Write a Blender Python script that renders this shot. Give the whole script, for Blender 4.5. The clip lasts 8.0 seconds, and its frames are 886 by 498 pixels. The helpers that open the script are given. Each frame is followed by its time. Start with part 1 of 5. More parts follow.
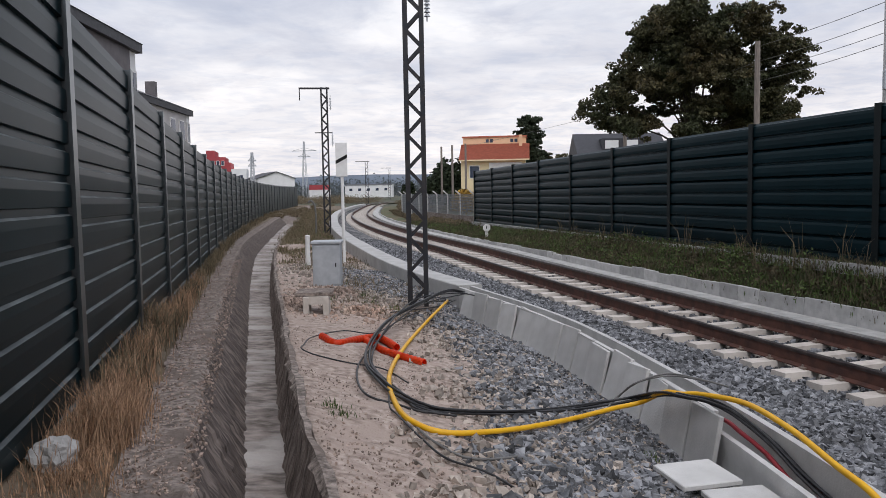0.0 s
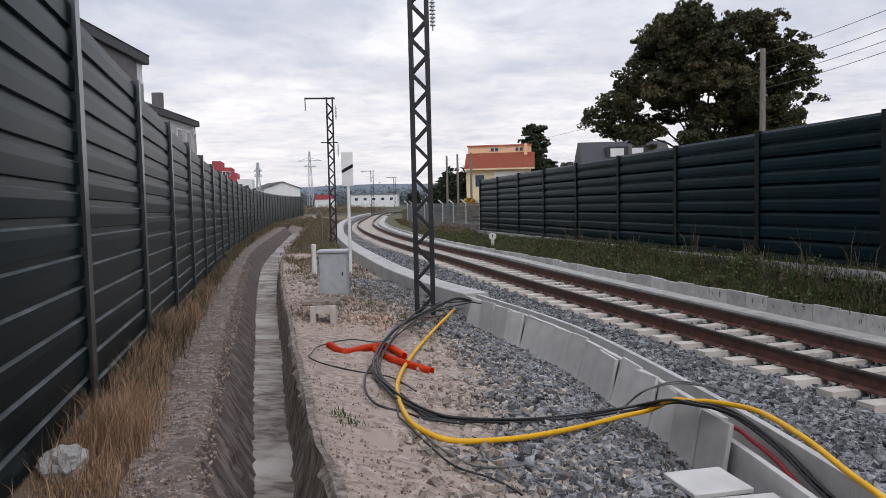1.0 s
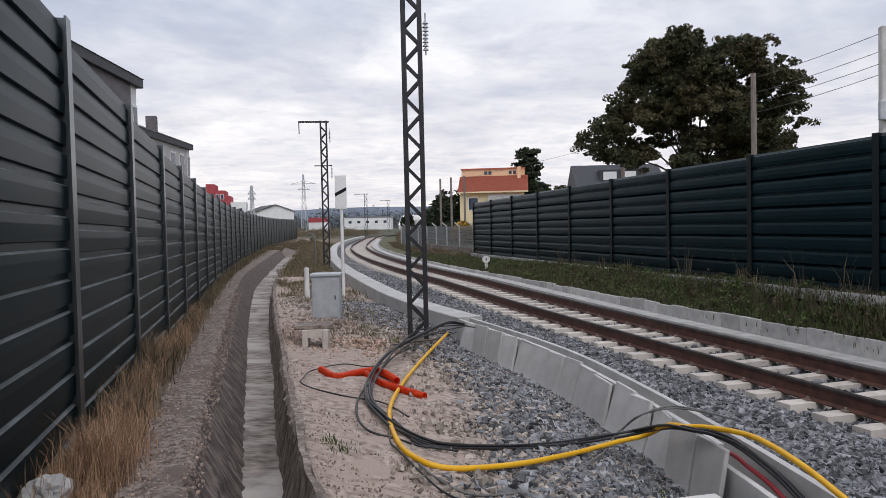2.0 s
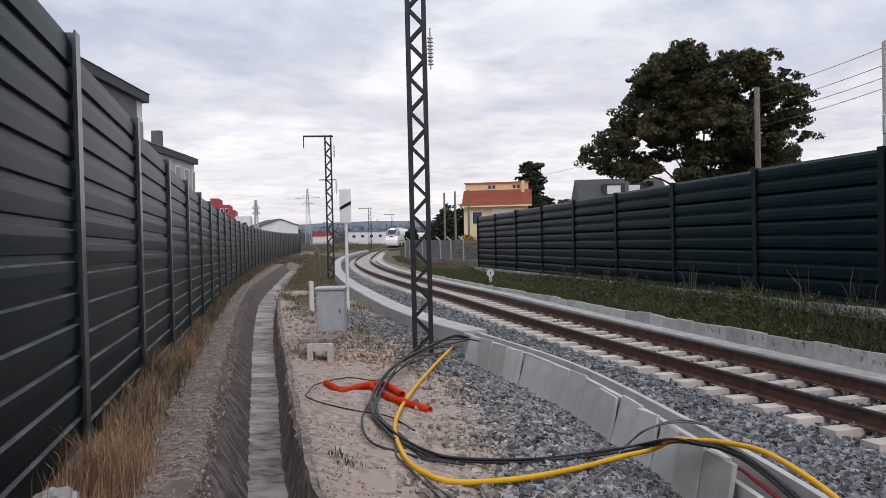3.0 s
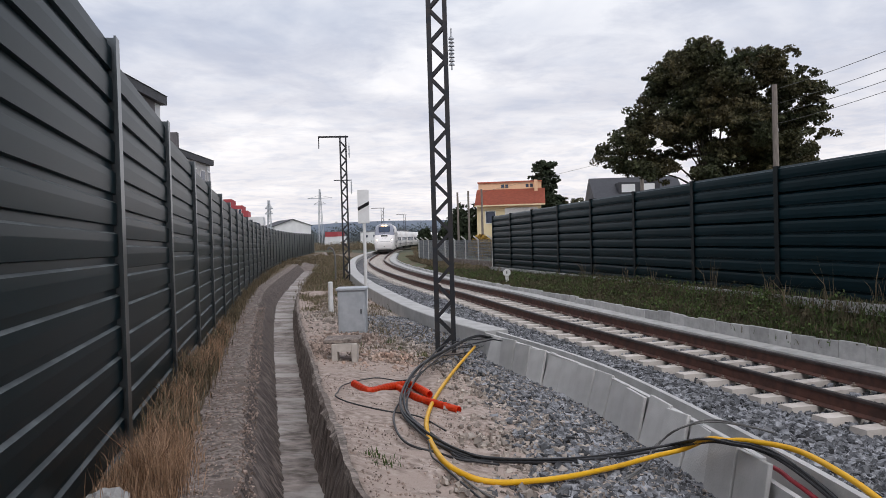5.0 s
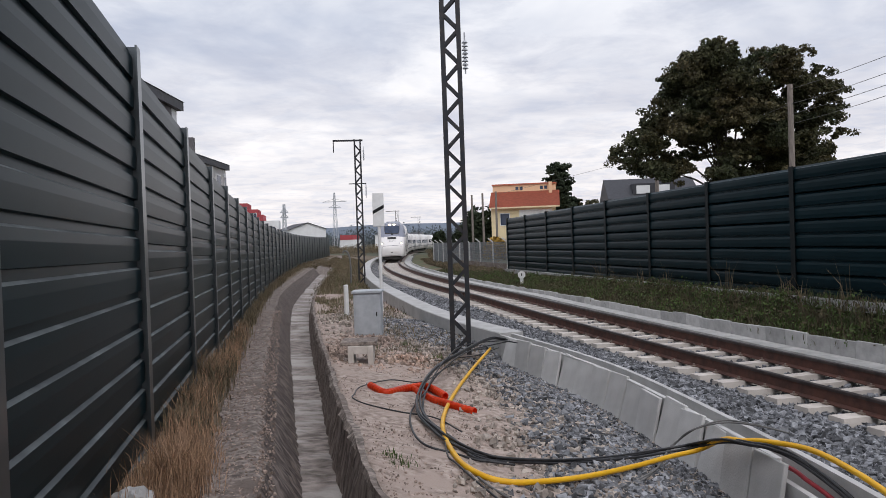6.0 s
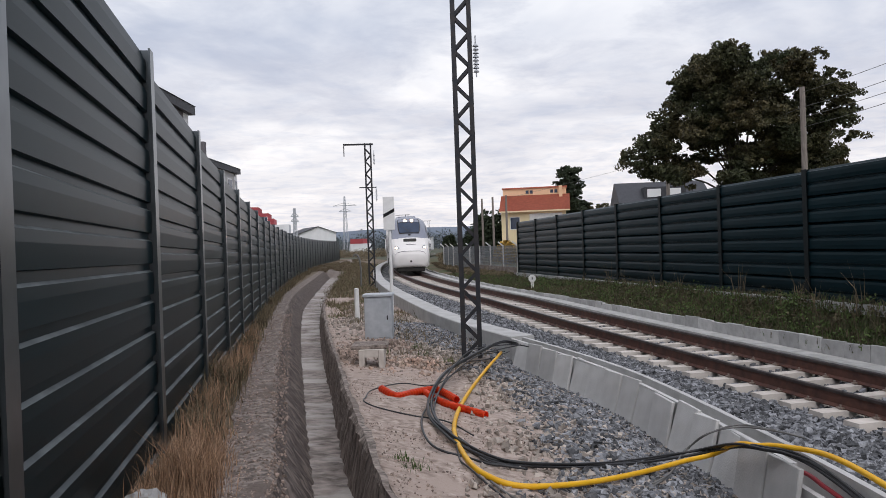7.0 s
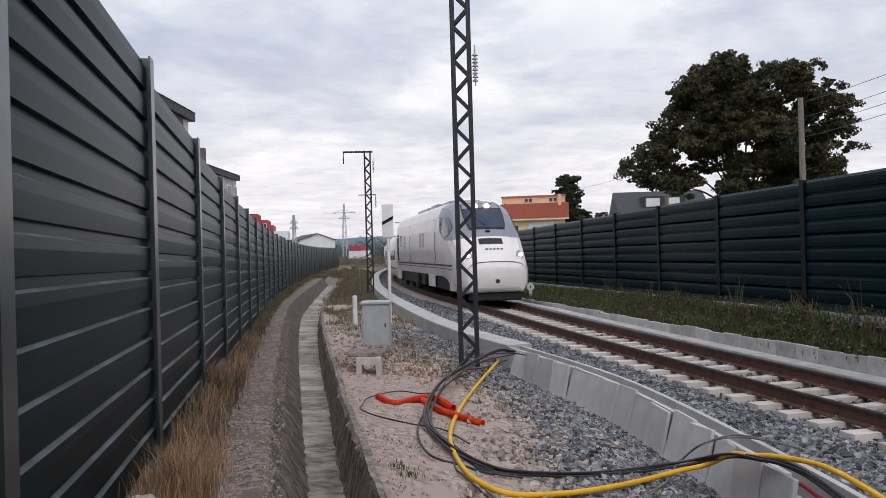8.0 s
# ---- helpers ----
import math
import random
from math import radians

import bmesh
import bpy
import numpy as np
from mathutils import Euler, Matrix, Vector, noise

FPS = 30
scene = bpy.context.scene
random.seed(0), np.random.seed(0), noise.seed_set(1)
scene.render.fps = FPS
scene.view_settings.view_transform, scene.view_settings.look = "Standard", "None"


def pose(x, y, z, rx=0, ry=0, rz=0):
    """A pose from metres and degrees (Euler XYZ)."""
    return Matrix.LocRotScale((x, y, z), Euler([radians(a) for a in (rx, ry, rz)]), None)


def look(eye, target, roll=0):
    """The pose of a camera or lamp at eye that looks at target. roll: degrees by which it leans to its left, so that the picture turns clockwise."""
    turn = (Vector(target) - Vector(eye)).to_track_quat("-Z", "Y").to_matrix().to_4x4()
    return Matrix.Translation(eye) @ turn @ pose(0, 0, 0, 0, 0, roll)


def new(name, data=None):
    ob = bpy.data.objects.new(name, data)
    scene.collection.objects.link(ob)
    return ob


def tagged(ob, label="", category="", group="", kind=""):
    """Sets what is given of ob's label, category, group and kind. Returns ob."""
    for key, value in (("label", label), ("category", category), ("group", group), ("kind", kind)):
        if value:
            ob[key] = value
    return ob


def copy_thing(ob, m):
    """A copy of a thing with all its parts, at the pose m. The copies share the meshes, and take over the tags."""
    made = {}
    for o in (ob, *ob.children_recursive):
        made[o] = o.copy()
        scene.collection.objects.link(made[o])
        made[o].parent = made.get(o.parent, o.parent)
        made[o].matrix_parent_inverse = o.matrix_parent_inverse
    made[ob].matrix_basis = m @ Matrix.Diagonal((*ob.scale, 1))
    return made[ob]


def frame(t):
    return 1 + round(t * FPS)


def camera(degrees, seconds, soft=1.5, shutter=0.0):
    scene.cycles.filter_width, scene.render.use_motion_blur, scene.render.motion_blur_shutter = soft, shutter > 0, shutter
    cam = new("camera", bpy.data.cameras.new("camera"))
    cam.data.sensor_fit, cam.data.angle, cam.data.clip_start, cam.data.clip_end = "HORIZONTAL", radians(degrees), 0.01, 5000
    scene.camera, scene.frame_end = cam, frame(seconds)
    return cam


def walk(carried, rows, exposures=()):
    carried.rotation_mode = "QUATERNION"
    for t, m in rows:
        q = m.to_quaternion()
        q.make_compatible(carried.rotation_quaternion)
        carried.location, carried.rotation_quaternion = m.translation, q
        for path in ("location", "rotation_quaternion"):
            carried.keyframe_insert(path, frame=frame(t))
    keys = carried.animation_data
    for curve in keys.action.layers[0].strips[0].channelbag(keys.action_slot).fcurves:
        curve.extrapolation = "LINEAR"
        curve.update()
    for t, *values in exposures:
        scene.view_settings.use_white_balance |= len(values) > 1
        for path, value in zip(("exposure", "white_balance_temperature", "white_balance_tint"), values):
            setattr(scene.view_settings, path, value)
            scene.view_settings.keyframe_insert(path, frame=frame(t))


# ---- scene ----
cam = camera(60.0, 8.0, soft=0.8)
PATH = [
    (0, (0.75, 0.598, 2.012), (0.453, 2.57, 1.861), -1.0),
    (0.5, (0.762, 0.54, 2.045), (0.458, 2.513, 1.91), -1.4),
    (1, (0.73, 0.595, 2.0), (0.419, 2.566, 1.873), -1.3),
    (1.5, (0.764, 0.65, 2.011), (0.477, 2.626, 1.907), -1.4),
    (2, (0.733, 0.641, 2.009), (0.439, 2.618, 1.941), -1.3),
    (3.5, (0.711, 0.632, 1.997), (0.399, 2.607, 1.969), -1.4),
    (4, (0.659, 0.64, 2.004), (0.333, 2.613, 1.973), -1.4),
    (4.5, (0.513, 0.625, 2.016), (0.189, 2.598, 1.982), -1.5),
    (6, (0.527, 0.494, 2.021), (0.157, 2.459, 1.997), -2.0),
    (6.5, (0.504, 0.504, 2.022), (0.119, 2.467, 2.001), -2.0),
    (7, (0.505, 0.509, 2.012), (0.11, 2.469, 1.999), -2.0),
    (7.5, (0.51, 0.481, 2.019), (0.109, 2.44, 2.016), -2.0),
    (8, (0.53, 0.479, 2.019), (0.138, 2.44, 2.026), -1.6),
]
walk(cam, [(t, look(e, g, r)) for t, e, g, r in PATH])
rng = np.random.default_rng(7)

# ---- light ----
world = bpy.data.worlds.new("overcast_sky")
scene.world = world
world.use_nodes = True
wn, wl = world.node_tree.nodes, world.node_tree.links
wn.clear()
w_out = wn.new("ShaderNodeOutputWorld")
w_bg = wn.new("ShaderNodeBackground")
w_sky = wn.new("ShaderNodeTexSky")
w_sky.sky_type = "NISHITA"
w_sky.sun_disc = False
w_sky.sun_elevation, w_sky.sun_rotation = radians(56), radians(150)
w_tc = wn.new("ShaderNodeTexCoord")
w_sep = wn.new("ShaderNodeSeparateXYZ")
wl.new(w_tc.outputs["Generated"], w_sep.inputs[0])


def wmath(op, a, b=None):
    n = wn.new("ShaderNodeMath")
    n.operation = op
    for k, v in enumerate((a, b)):
        if v is None:
            continue
        if isinstance(v, (int, float)):
            n.inputs[k].default_value = v
        else:
            wl.new(v, n.inputs[k])
    return n.outputs[0]


def wmix(f, a, b):
    n = wn.new("ShaderNodeMix")
    n.data_type = "RGBA"
    for k, v in ((0, f), (6, a), (7, b)):
        if isinstance(v, tuple):
            n.inputs[k].default_value = (*v, 1)
        elif isinstance(v, (int, float)):
            n.inputs[k].default_value = v
        else:
            wl.new(v, n.inputs[k])
    return n.outputs[2]


# clouds on a flat layer overhead
w_up = wmath("ADD", wmath("MAXIMUM", w_sep.outputs[2], 0.0), 0.10)
w_cx = wmath("DIVIDE", w_sep.outputs[0], w_up)
w_cy = wmath("DIVIDE", w_sep.outputs[1], w_up)
w_comb = wn.new("ShaderNodeCombineXYZ")
wl.new(w_cx, w_comb.inputs[0])
wl.new(w_cy, w_comb.inputs[1])


def wnoise(scale, detail, lo, hi, rough=0.55):
    n = wn.new("ShaderNodeTexNoise")
    n.inputs["Scale"].default_value, n.inputs["Detail"].default_value = scale, detail
    n.inputs["Roughness"].default_value = rough
    n.inputs["Distortion"].default_value = 0.4
    wl.new(w_comb.outputs[0], n.inputs["Vector"])
    r = wn.new("ShaderNodeMapRange")
    r.inputs[1].default_value, r.inputs[2].default_value = lo, hi
    wl.new(n.outputs["Fac"], r.inputs[0])
    return r.outputs[0]


big = wnoise(0.62, 6, 0.40, 0.62)
fine = wnoise(2.2, 8, 0.45, 0.68, 0.62)
cloud = wmix(big, (0.53, 0.585, 0.72), (1.06, 1.06, 1.09))
cloud = wmix(wmath("MULTIPLY", fine, 0.60), cloud, (0.47, 0.515, 0.65))
low = wn.new("ShaderNodeMapRange")
low.inputs[1].default_value, low.inputs[2].default_value = 0.0, 0.28
low.inputs[3].default_value, low.inputs[4].default_value = 1.0, 0.0
wl.new(w_sep.outputs[2], low.inputs[0])
streak = wnoise(5.0, 5, 0.46, 0.60, 0.6)
low_sky = wmix(wmath("MULTIPLY", streak, 0.55), (1.06, 0.98, 0.955), (0.70, 0.705, 0.80))
glow = wmix(wmath("MULTIPLY", low.outputs[0], 0.72), cloud, low_sky)
w_skys = wn.new("ShaderNodeVectorMath")
w_skys.operation = "SCALE"
w_skys.inputs["Scale"].default_value = 0.10
wl.new(w_sky.outputs[0], w_skys.inputs[0])
w_col = wmix(0.97, w_skys.outputs[0], glow)
wl.new(w_col, w_bg.inputs[0])
w_bg.inputs[1].default_value = 1.01
wl.new(w_bg.outputs[0], w_out.inputs[0])

sun = new("sun", bpy.data.lights.new("sun", "SUN"))
sun.data.energy, sun.data.angle, sun.data.color = 1.35, radians(60), (1.0, 0.98, 0.985)
sun.matrix_world = look((16, -28, 48), (0, 0, 0))
scene.view_settings.exposure = 0.0


# ---- materials ----
def mat(name, a, b=None, scale=4.0, rough=0.8, metal=0.0, bump=0.0, bscale=60.0, spec=0.4, c=None, cscale=0.6, stretch=None, island=0.0, emit=0.0, rand=0.0):
    m = bpy.data.materials.new(name)
    m.use_nodes = True
    nt, N = m.node_tree, m.node_tree.nodes
    bs = N["Principled BSDF"]
    bs.inputs["Roughness"].default_value, bs.inputs["Metallic"].default_value = rough, metal
    bs.inputs["Specular IOR Level"].default_value = spec
    tc = N.new("ShaderNodeTexCoord")
    vec = tc.outputs["Object"]
    if stretch:
        mp = N.new("ShaderNodeMapping")
        mp.inputs["Scale"].default_value = stretch
        nt.links.new(vec, mp.inputs[0])
        vec = mp.outputs[0]

    def nz(sc, det=5):
        n = N.new("ShaderNodeTexNoise")
        n.inputs["Scale"].default_value, n.inputs["Detail"].default_value = sc, det
        nt.links.new(vec, n.inputs["Vector"])
        return n.outputs["Fac"]

    def ramp(f, lo, hi):
        r = N.new("ShaderNodeMapRange")
        r.inputs[1].default_value, r.inputs[2].default_value = lo, hi
        nt.links.new(f, r.inputs[0])
        return r.outputs[0]

    def mix(f, x, y, kind="MIX"):
        n = N.new("ShaderNodeMix")
        n.data_type, n.blend_type = "RGBA", kind
        for k, v in ((0, f), (6, x), (7, y)):
            if isinstance(v, tuple):
                n.inputs[k].default_value = (*v, 1)
            elif isinstance(v, (int, float)):
                n.inputs[k].default_value = v
            else:
                nt.links.new(v, n.inputs[k])
        return n.outputs[2]

    b = b or tuple(v * 0.75 for v in a)
    col = mix(ramp(nz(scale), 0.35, 0.65), a, b)
    if c:
        col = mix(ramp(nz(cscale), 0.48, 0.62), col, c)
    if island or rand:
        src = N.new("ShaderNodeNewGeometry").outputs["Random Per Island"] if island else N.new("ShaderNodeObjectInfo").outputs["Random"]
        k = island or rand
        r = N.new("ShaderNodeMapRange")
        r.inputs[3].default_value, r.inputs[4].default_value = 1 - k, 1 + k
        nt.links.new(src, r.inputs[0])
        hv = N.new("ShaderNodeHueSaturation")
        nt.links.new(r.outputs[0], hv.inputs["Value"])
        nt.links.new(col, hv.inputs["Color"])
        col = hv.outputs[0]
    nt.links.new(col, bs.inputs["Base Color"])
    if bump:
        bp = N.new("ShaderNodeBump")
        bp.inputs["Strength"].default_value, bp.inputs["Distance"].default_value = bump, 0.02
        nt.links.new(nz(bscale, 6), bp.inputs["Height"])
        nt.links.new(bp.outputs[0], bs.inputs["Normal"])
    if emit:
        bs.inputs["Emission Color"].default_value = (*a, 1)
        bs.inputs["Emission Strength"].default_value = emit
    return m


M = {}
M["dirt"] = mat("dirt", (0.49, 0.40, 0.35), (0.235, 0.178, 0.148), 11.0, 0.95, bump=1.0, bscale=34, c=(0.40, 0.315, 0.27), cscale=2.1)
M["scrub"] = mat("scrub", (0.20, 0.155, 0.115), (0.10, 0.082, 0.052), 4.5, 0.95, bump=1.0, bscale=18, c=(0.16, 0.115, 0.075), cscale=0.5)
M["bank"] = mat("bank_soil", (0.10, 0.105, 0.05), (0.06, 0.075, 0.032), 1.5, 0.95, bump=1.0, bscale=18, c=(0.14, 0.10, 0.065), cscale=0.6)
# bed coloured darker than the loose stones to give shadow in their gaps
M["ballast"] = mat("ballast", (0.10, 0.102, 0.11), (0.03, 0.032, 0.036), 24, 0.85, bump=1.0, bscale=30, c=(0.24, 0.23, 0.23), cscale=1.5)
M["stone"] = mat("ballast_stone", (0.235, 0.238, 0.252), (0.085, 0.088, 0.098), 9, 0.7, bump=0.4, island=0.78)
M["pebble"] = mat("pale_stone", (0.42, 0.365, 0.32), (0.22, 0.185, 0.16), 9, 0.85, bump=0.3, island=0.45)
M["clod"] = mat("clod", (0.38, 0.295, 0.25), (0.24, 0.18, 0.15), 9, 0.95, island=0.5)
M["land"] = mat("far_land", (0.09, 0.085, 0.06), (0.06, 0.07, 0.045), 0.03, 1.0)
M["concrete"] = mat("concrete", (0.56, 0.55, 0.54), (0.45, 0.44, 0.43), 2.5, 0.8, bump=0.25, bscale=40, rand=0.14)
M["kerb"] = mat("kerb_concrete", (0.47, 0.46, 0.45), (0.33, 0.325, 0.315), 4, 0.85, bump=0.4, bscale=30, rand=0.2)
M["old_concrete"] = mat("weathered_concrete", (0.36, 0.30, 0.265), (0.105, 0.085, 0.074), 14, 0.95, bump=1.0, bscale=34, c=(0.165, 0.13, 0.113), cscale=2.2)
# left inner face: algae streaks, darkened further for the shade in the channel
M["stained_shaded_concrete"] = mat("algae_and_shade_concrete", (0.115, 0.088, 0.076), (0.042, 0.032, 0.029), 9, 0.9, bump=1.0, bscale=26, c=(0.20, 0.16, 0.14), cscale=6.0, stretch=(1.0, 2.6, 0.35))
# right inner face: stains, with the channel's shade also in the colour
M["drain_side"] = mat("stained_shaded_drain_side", (0.25, 0.20, 0.175), (0.085, 0.067, 0.059), 8, 0.9, bump=1.0, bscale=26, c=(0.27, 0.225, 0.20), cscale=5.0, stretch=(1.0, 2.4, 0.35))
M["drain_floor"] = mat("silted_concrete", (0.36, 0.305, 0.275), (0.12, 0.098, 0.085), 6.0, 0.7, bump=0.8, bscale=20, c=(0.46, 0.42, 0.395), cscale=1.1, stretch=(0.7, 1.6, 1))
M["sleeper"] = mat("sleeper_concrete", (0.60, 0.545, 0.50), (0.49, 0.44, 0.40), 5, 0.85, bump=0.3, rand=0.1)
M["rail"] = mat("rusty_rail", (0.115, 0.05, 0.036), (0.065, 0.032, 0.026), 6, 0.7, 0.2, bump=0.2)
M["rail_head"] = mat("worn_rail_head", (0.10, 0.08, 0.075), (0.06, 0.05, 0.05), 6, 0.38, 0.8)
M["clip"] = mat("rail_clip", (0.30, 0.25, 0.22), (0.2, 0.15, 0.12), 6, 0.6, 0.4)
M["panel"] = mat("barrier_paint", (0.0055, 0.0165, 0.0210), (0.004, 0.0128, 0.0165), 1.2, 0.32, 0.0, bump=0.02, bscale=3, spec=0.06, rand=0.12)
M["panel"].node_tree.nodes["Principled BSDF"].inputs["Specular Tint"].default_value = (0.60, 0.90, 0.98, 1)
# paler than the panels: sky light on upward ledges put into the colour
M["ledge"] = mat("skylit_ledge", (0.135, 0.152, 0.155), (0.08, 0.092, 0.095), 5, 0.6, 0.0, spec=0.4, c=(0.055, 0.065, 0.068), cscale=1.3)
M["post"] = mat("barrier_post_paint", (0.13, 0.145, 0.155), (0.085, 0.095, 0.102), 3, 0.30, 0.75, spec=0.5)
M["post_dark"] = mat("barrier_post_dark", (0.006, 0.010, 0.011), (0.005, 0.008, 0.009), 3, 0.5, 0.0, spec=0.15)
M["mast"] = mat("mast_steel", (0.030, 0.034, 0.042), (0.05, 0.045, 0.045), 7, 0.6, 0.5, bump=0.1)
M["galv"] = mat("galvanised", (0.50, 0.52, 0.55), (0.41, 0.43, 0.46), 6, 0.55, 0.15, bump=0.1, bscale=15)
M["white"] = mat("white_paint", (0.80, 0.79, 0.78), (0.70, 0.69, 0.68), 4, 0.5)
M["black"] = mat("black_paint", (0.02, 0.02, 0.022), None, 4, 0.5)
M["cable"] = mat("black_cable", (0.018, 0.018, 0.02), (0.03, 0.03, 0.033), 20, 0.45)
M["yellow"] = mat("yellow_conduit", (0.80, 0.44, 0.015), (0.70, 0.36, 0.01), 6, 0.42)
M["orange"] = mat("orange_pipe", (0.85, 0.085, 0.018), (0.75, 0.06, 0.012), 5, 0.45)
M["red_cable"] = mat("red_cable", (0.30, 0.02, 0.03), None, 5, 0.5)
M["wire"] = mat("grey_wire", (0.16, 0.155, 0.15), None, 8, 0.6)
M["dry"] = mat("dry_grass", (0.44, 0.275, 0.17), (0.27, 0.17, 0.11), 3, 0.9, island=0.5)
M["weed"] = mat("weed", (0.19, 0.145, 0.095), (0.12, 0.098, 0.058), 3, 0.9, island=0.5)
M["green"] = mat("green_weed", (0.095, 0.135, 0.040), (0.052, 0.076, 0.025), 3, 0.9, island=0.5)
M["bank_weed"] = mat("bank_weed", (0.115, 0.092, 0.055), (0.065, 0.058, 0.032), 3, 0.9, island=0.5)
M["rock"] = mat("pale_rock", (0.45, 0.44, 0.43), (0.33, 0.32, 0.31), 6, 0.9, bump=0.5, bscale=15)
M["leaf"] = mat("autumn_leaf", (0.040, 0.050, 0.021), (0.070, 0.056, 0.023), 0.55, 0.75, island=0.55)
M["pine"] = mat("pine_needles", (0.030, 0.042, 0.020), (0.022, 0.032, 0.016), 0.6, 0.85, island=0.4)
# foliage paled to blue-grey: the haze of distance is in this colour
M["far_leaf"] = mat("hazed_far_foliage", (0.115, 0.13, 0.135), (0.085, 0.10, 0.108), 0.05, 1.0, island=0.3)
M["bark"] = mat("bark", (0.06, 0.05, 0.04), None, 6, 0.95, bump=0.6)
M["pole_wood"] = mat("weathered_pole", (0.25, 0.215, 0.19), (0.17, 0.145, 0.13), 5, 0.9, stretch=(4, 4, 0.6))
M["peach"] = mat("peach_render", (0.85, 0.56, 0.36), (0.78, 0.50, 0.31), 1, 0.9)
M["cream"] = mat("cream_render", (0.82, 0.69, 0.44), (0.75, 0.62, 0.39), 1, 0.9)
M["roof_red"] = mat("clay_roof", (0.50, 0.145, 0.09), (0.41, 0.12, 0.075), 3, 0.85)
M["slate"] = mat("slate", (0.052, 0.052, 0.06), (0.036, 0.036, 0.042), 6, 0.6, bump=0.2, bscale=12)
M["slate_wall"] = mat("slate_cladding", (0.16, 0.145, 0.15), (0.12, 0.11, 0.115), 3, 0.7)
M["wall_white"] = mat("white_render", (0.80, 0.80, 0.80), (0.72, 0.72, 0.72), 0.8, 0.9)
M["grey_render"] = mat("grey_render", (0.52, 0.50, 0.49), (0.44, 0.42, 0.41), 0.8, 0.9)
M["wall_red"] = mat("red_render", (0.42, 0.075, 0.085), (0.36, 0.065, 0.075), 0.8, 0.9)
M["glass"] = mat("window_glass", (0.04, 0.055, 0.095), None, 2, 0.08, spec=0.5)
# blue-grey of distant air painted straight onto the hills
M["hill"] = mat("hazed_hill", (0.17, 0.20, 0.25), (0.12, 0.145, 0.18), 0.004, 1.0)
M["mesh_fence"] = mat("wire_mesh_fence", (0.22, 0.235, 0.245), (0.17, 0.18, 0.19), 3, 0.7, 0.3)
M["train"] = mat("white_train_paint", (0.80, 0.765, 0.745), (0.73, 0.695, 0.675), 0.7, 0.28, spec=0.55)
M["train_grey"] = mat("grey_train_paint", (0.25, 0.26, 0.31), (0.22, 0.23, 0.28), 0.7, 0.30, spec=0.5)
M["train_grille"] = mat("grille_paint", (0.52, 0.50, 0.50), (0.45, 0.43, 0.43), 9, 0.5)
M["train_line"] = mat("purple_line", (0.05, 0.035, 0.06), None, 2, 0.4)
M["train_dark"] = mat("bogie_steel", (0.025, 0.024, 0.024), (0.04, 0.035, 0.03), 5, 0.8)
M["lamp_glow"] = mat("headlamp_glow", (1.0, 0.56, 0.27), (1.0, 0.58, 0.29), 1, 0.3, emit=60.0)
M["lamp_low"] = mat("low_headlamp_glow", (1.0, 0.80, 0.58), (1.0, 0.82, 0.6), 1, 0.3, emit=6.0)
M["gold"] = mat("yellow_bush", (0.36, 0.22, 0.04), (0.25, 0.16, 0.035), 1, 0.9, island=0.5)


# ---- building helpers ----
def mesh_ob(name, bm, material, parent=None, label="", smooth=False):
    me = bpy.data.meshes.new(name)
    bm.to_mesh(me)
    bm.free()
    for m in material if isinstance(material, (list, tuple)) else [material]:
        me.materials.append(m)
    if smooth:
        me.shade_smooth()
    ob = new(name, me)
    if parent:
        ob.parent = parent
    if label:
        ob["label"] = label
    return ob


def part(name, bm, material, parent, label="", smooth=False):
    return mesh_ob(name, bm, material, parent, label, smooth)


def share(name, me, parent, m, label=""):
    ob = new(name, me)
    ob.parent = parent
    ob.matrix_basis = m
    if label:
        ob["label"] = label
    return ob


def raw(name, verts, faces, material, smooth=False):
    me = bpy.data.meshes.new(name)
    me.from_pydata([tuple(v) for v in verts], [], [tuple(f) for f in faces])
    for m in material if isinstance(material, (list, tuple)) else [material]:
        me.materials.append(m)
    if smooth:
        me.shade_smooth()
    return me


def add_box(bm, x0, x1, y0, y1, z0, z1, m=None, bevel=0.0):
    r = bmesh.ops.create_cube(bm, size=1, matrix=Matrix.LocRotScale(((x0 + x1) / 2, (y0 + y1) / 2, (z0 + z1) / 2), None, (x1 - x0, y1 - y0, z1 - z0)))
    vs = r["verts"]
    if bevel:
        es = list({e for v in vs for e in v.link_edges})
        g = bmesh.ops.bevel(bm, geom=es, offset=bevel, segments=1, affect="EDGES")
        vs = list({v for f in g["faces"] for v in f.verts} | {v for v in vs if v.is_valid})
    if m is not None:
        bmesh.ops.transform(bm, matrix=m, verts=vs)
    return vs


def box(x0, x1, y0, y1, z0, z1, bevel=0.0):
    bm = bmesh.new()
    add_box(bm, x0, x1, y0, y1, z0, z1, None, bevel)
    return bm


def add_bar(bm, a, b, w, h=None):
    """A square bar from a to b."""
    a, b = Vector(a), Vector(b)
    d = b - a
    m = Matrix.Translation((a + b) / 2) @ d.to_track_quat("Z", "Y").to_matrix().to_4x4()
    r = bmesh.ops.create_cube(bm, size=1, matrix=m @ Matrix.Diagonal((w, h or w, d.length, 1)))
    return r["verts"]


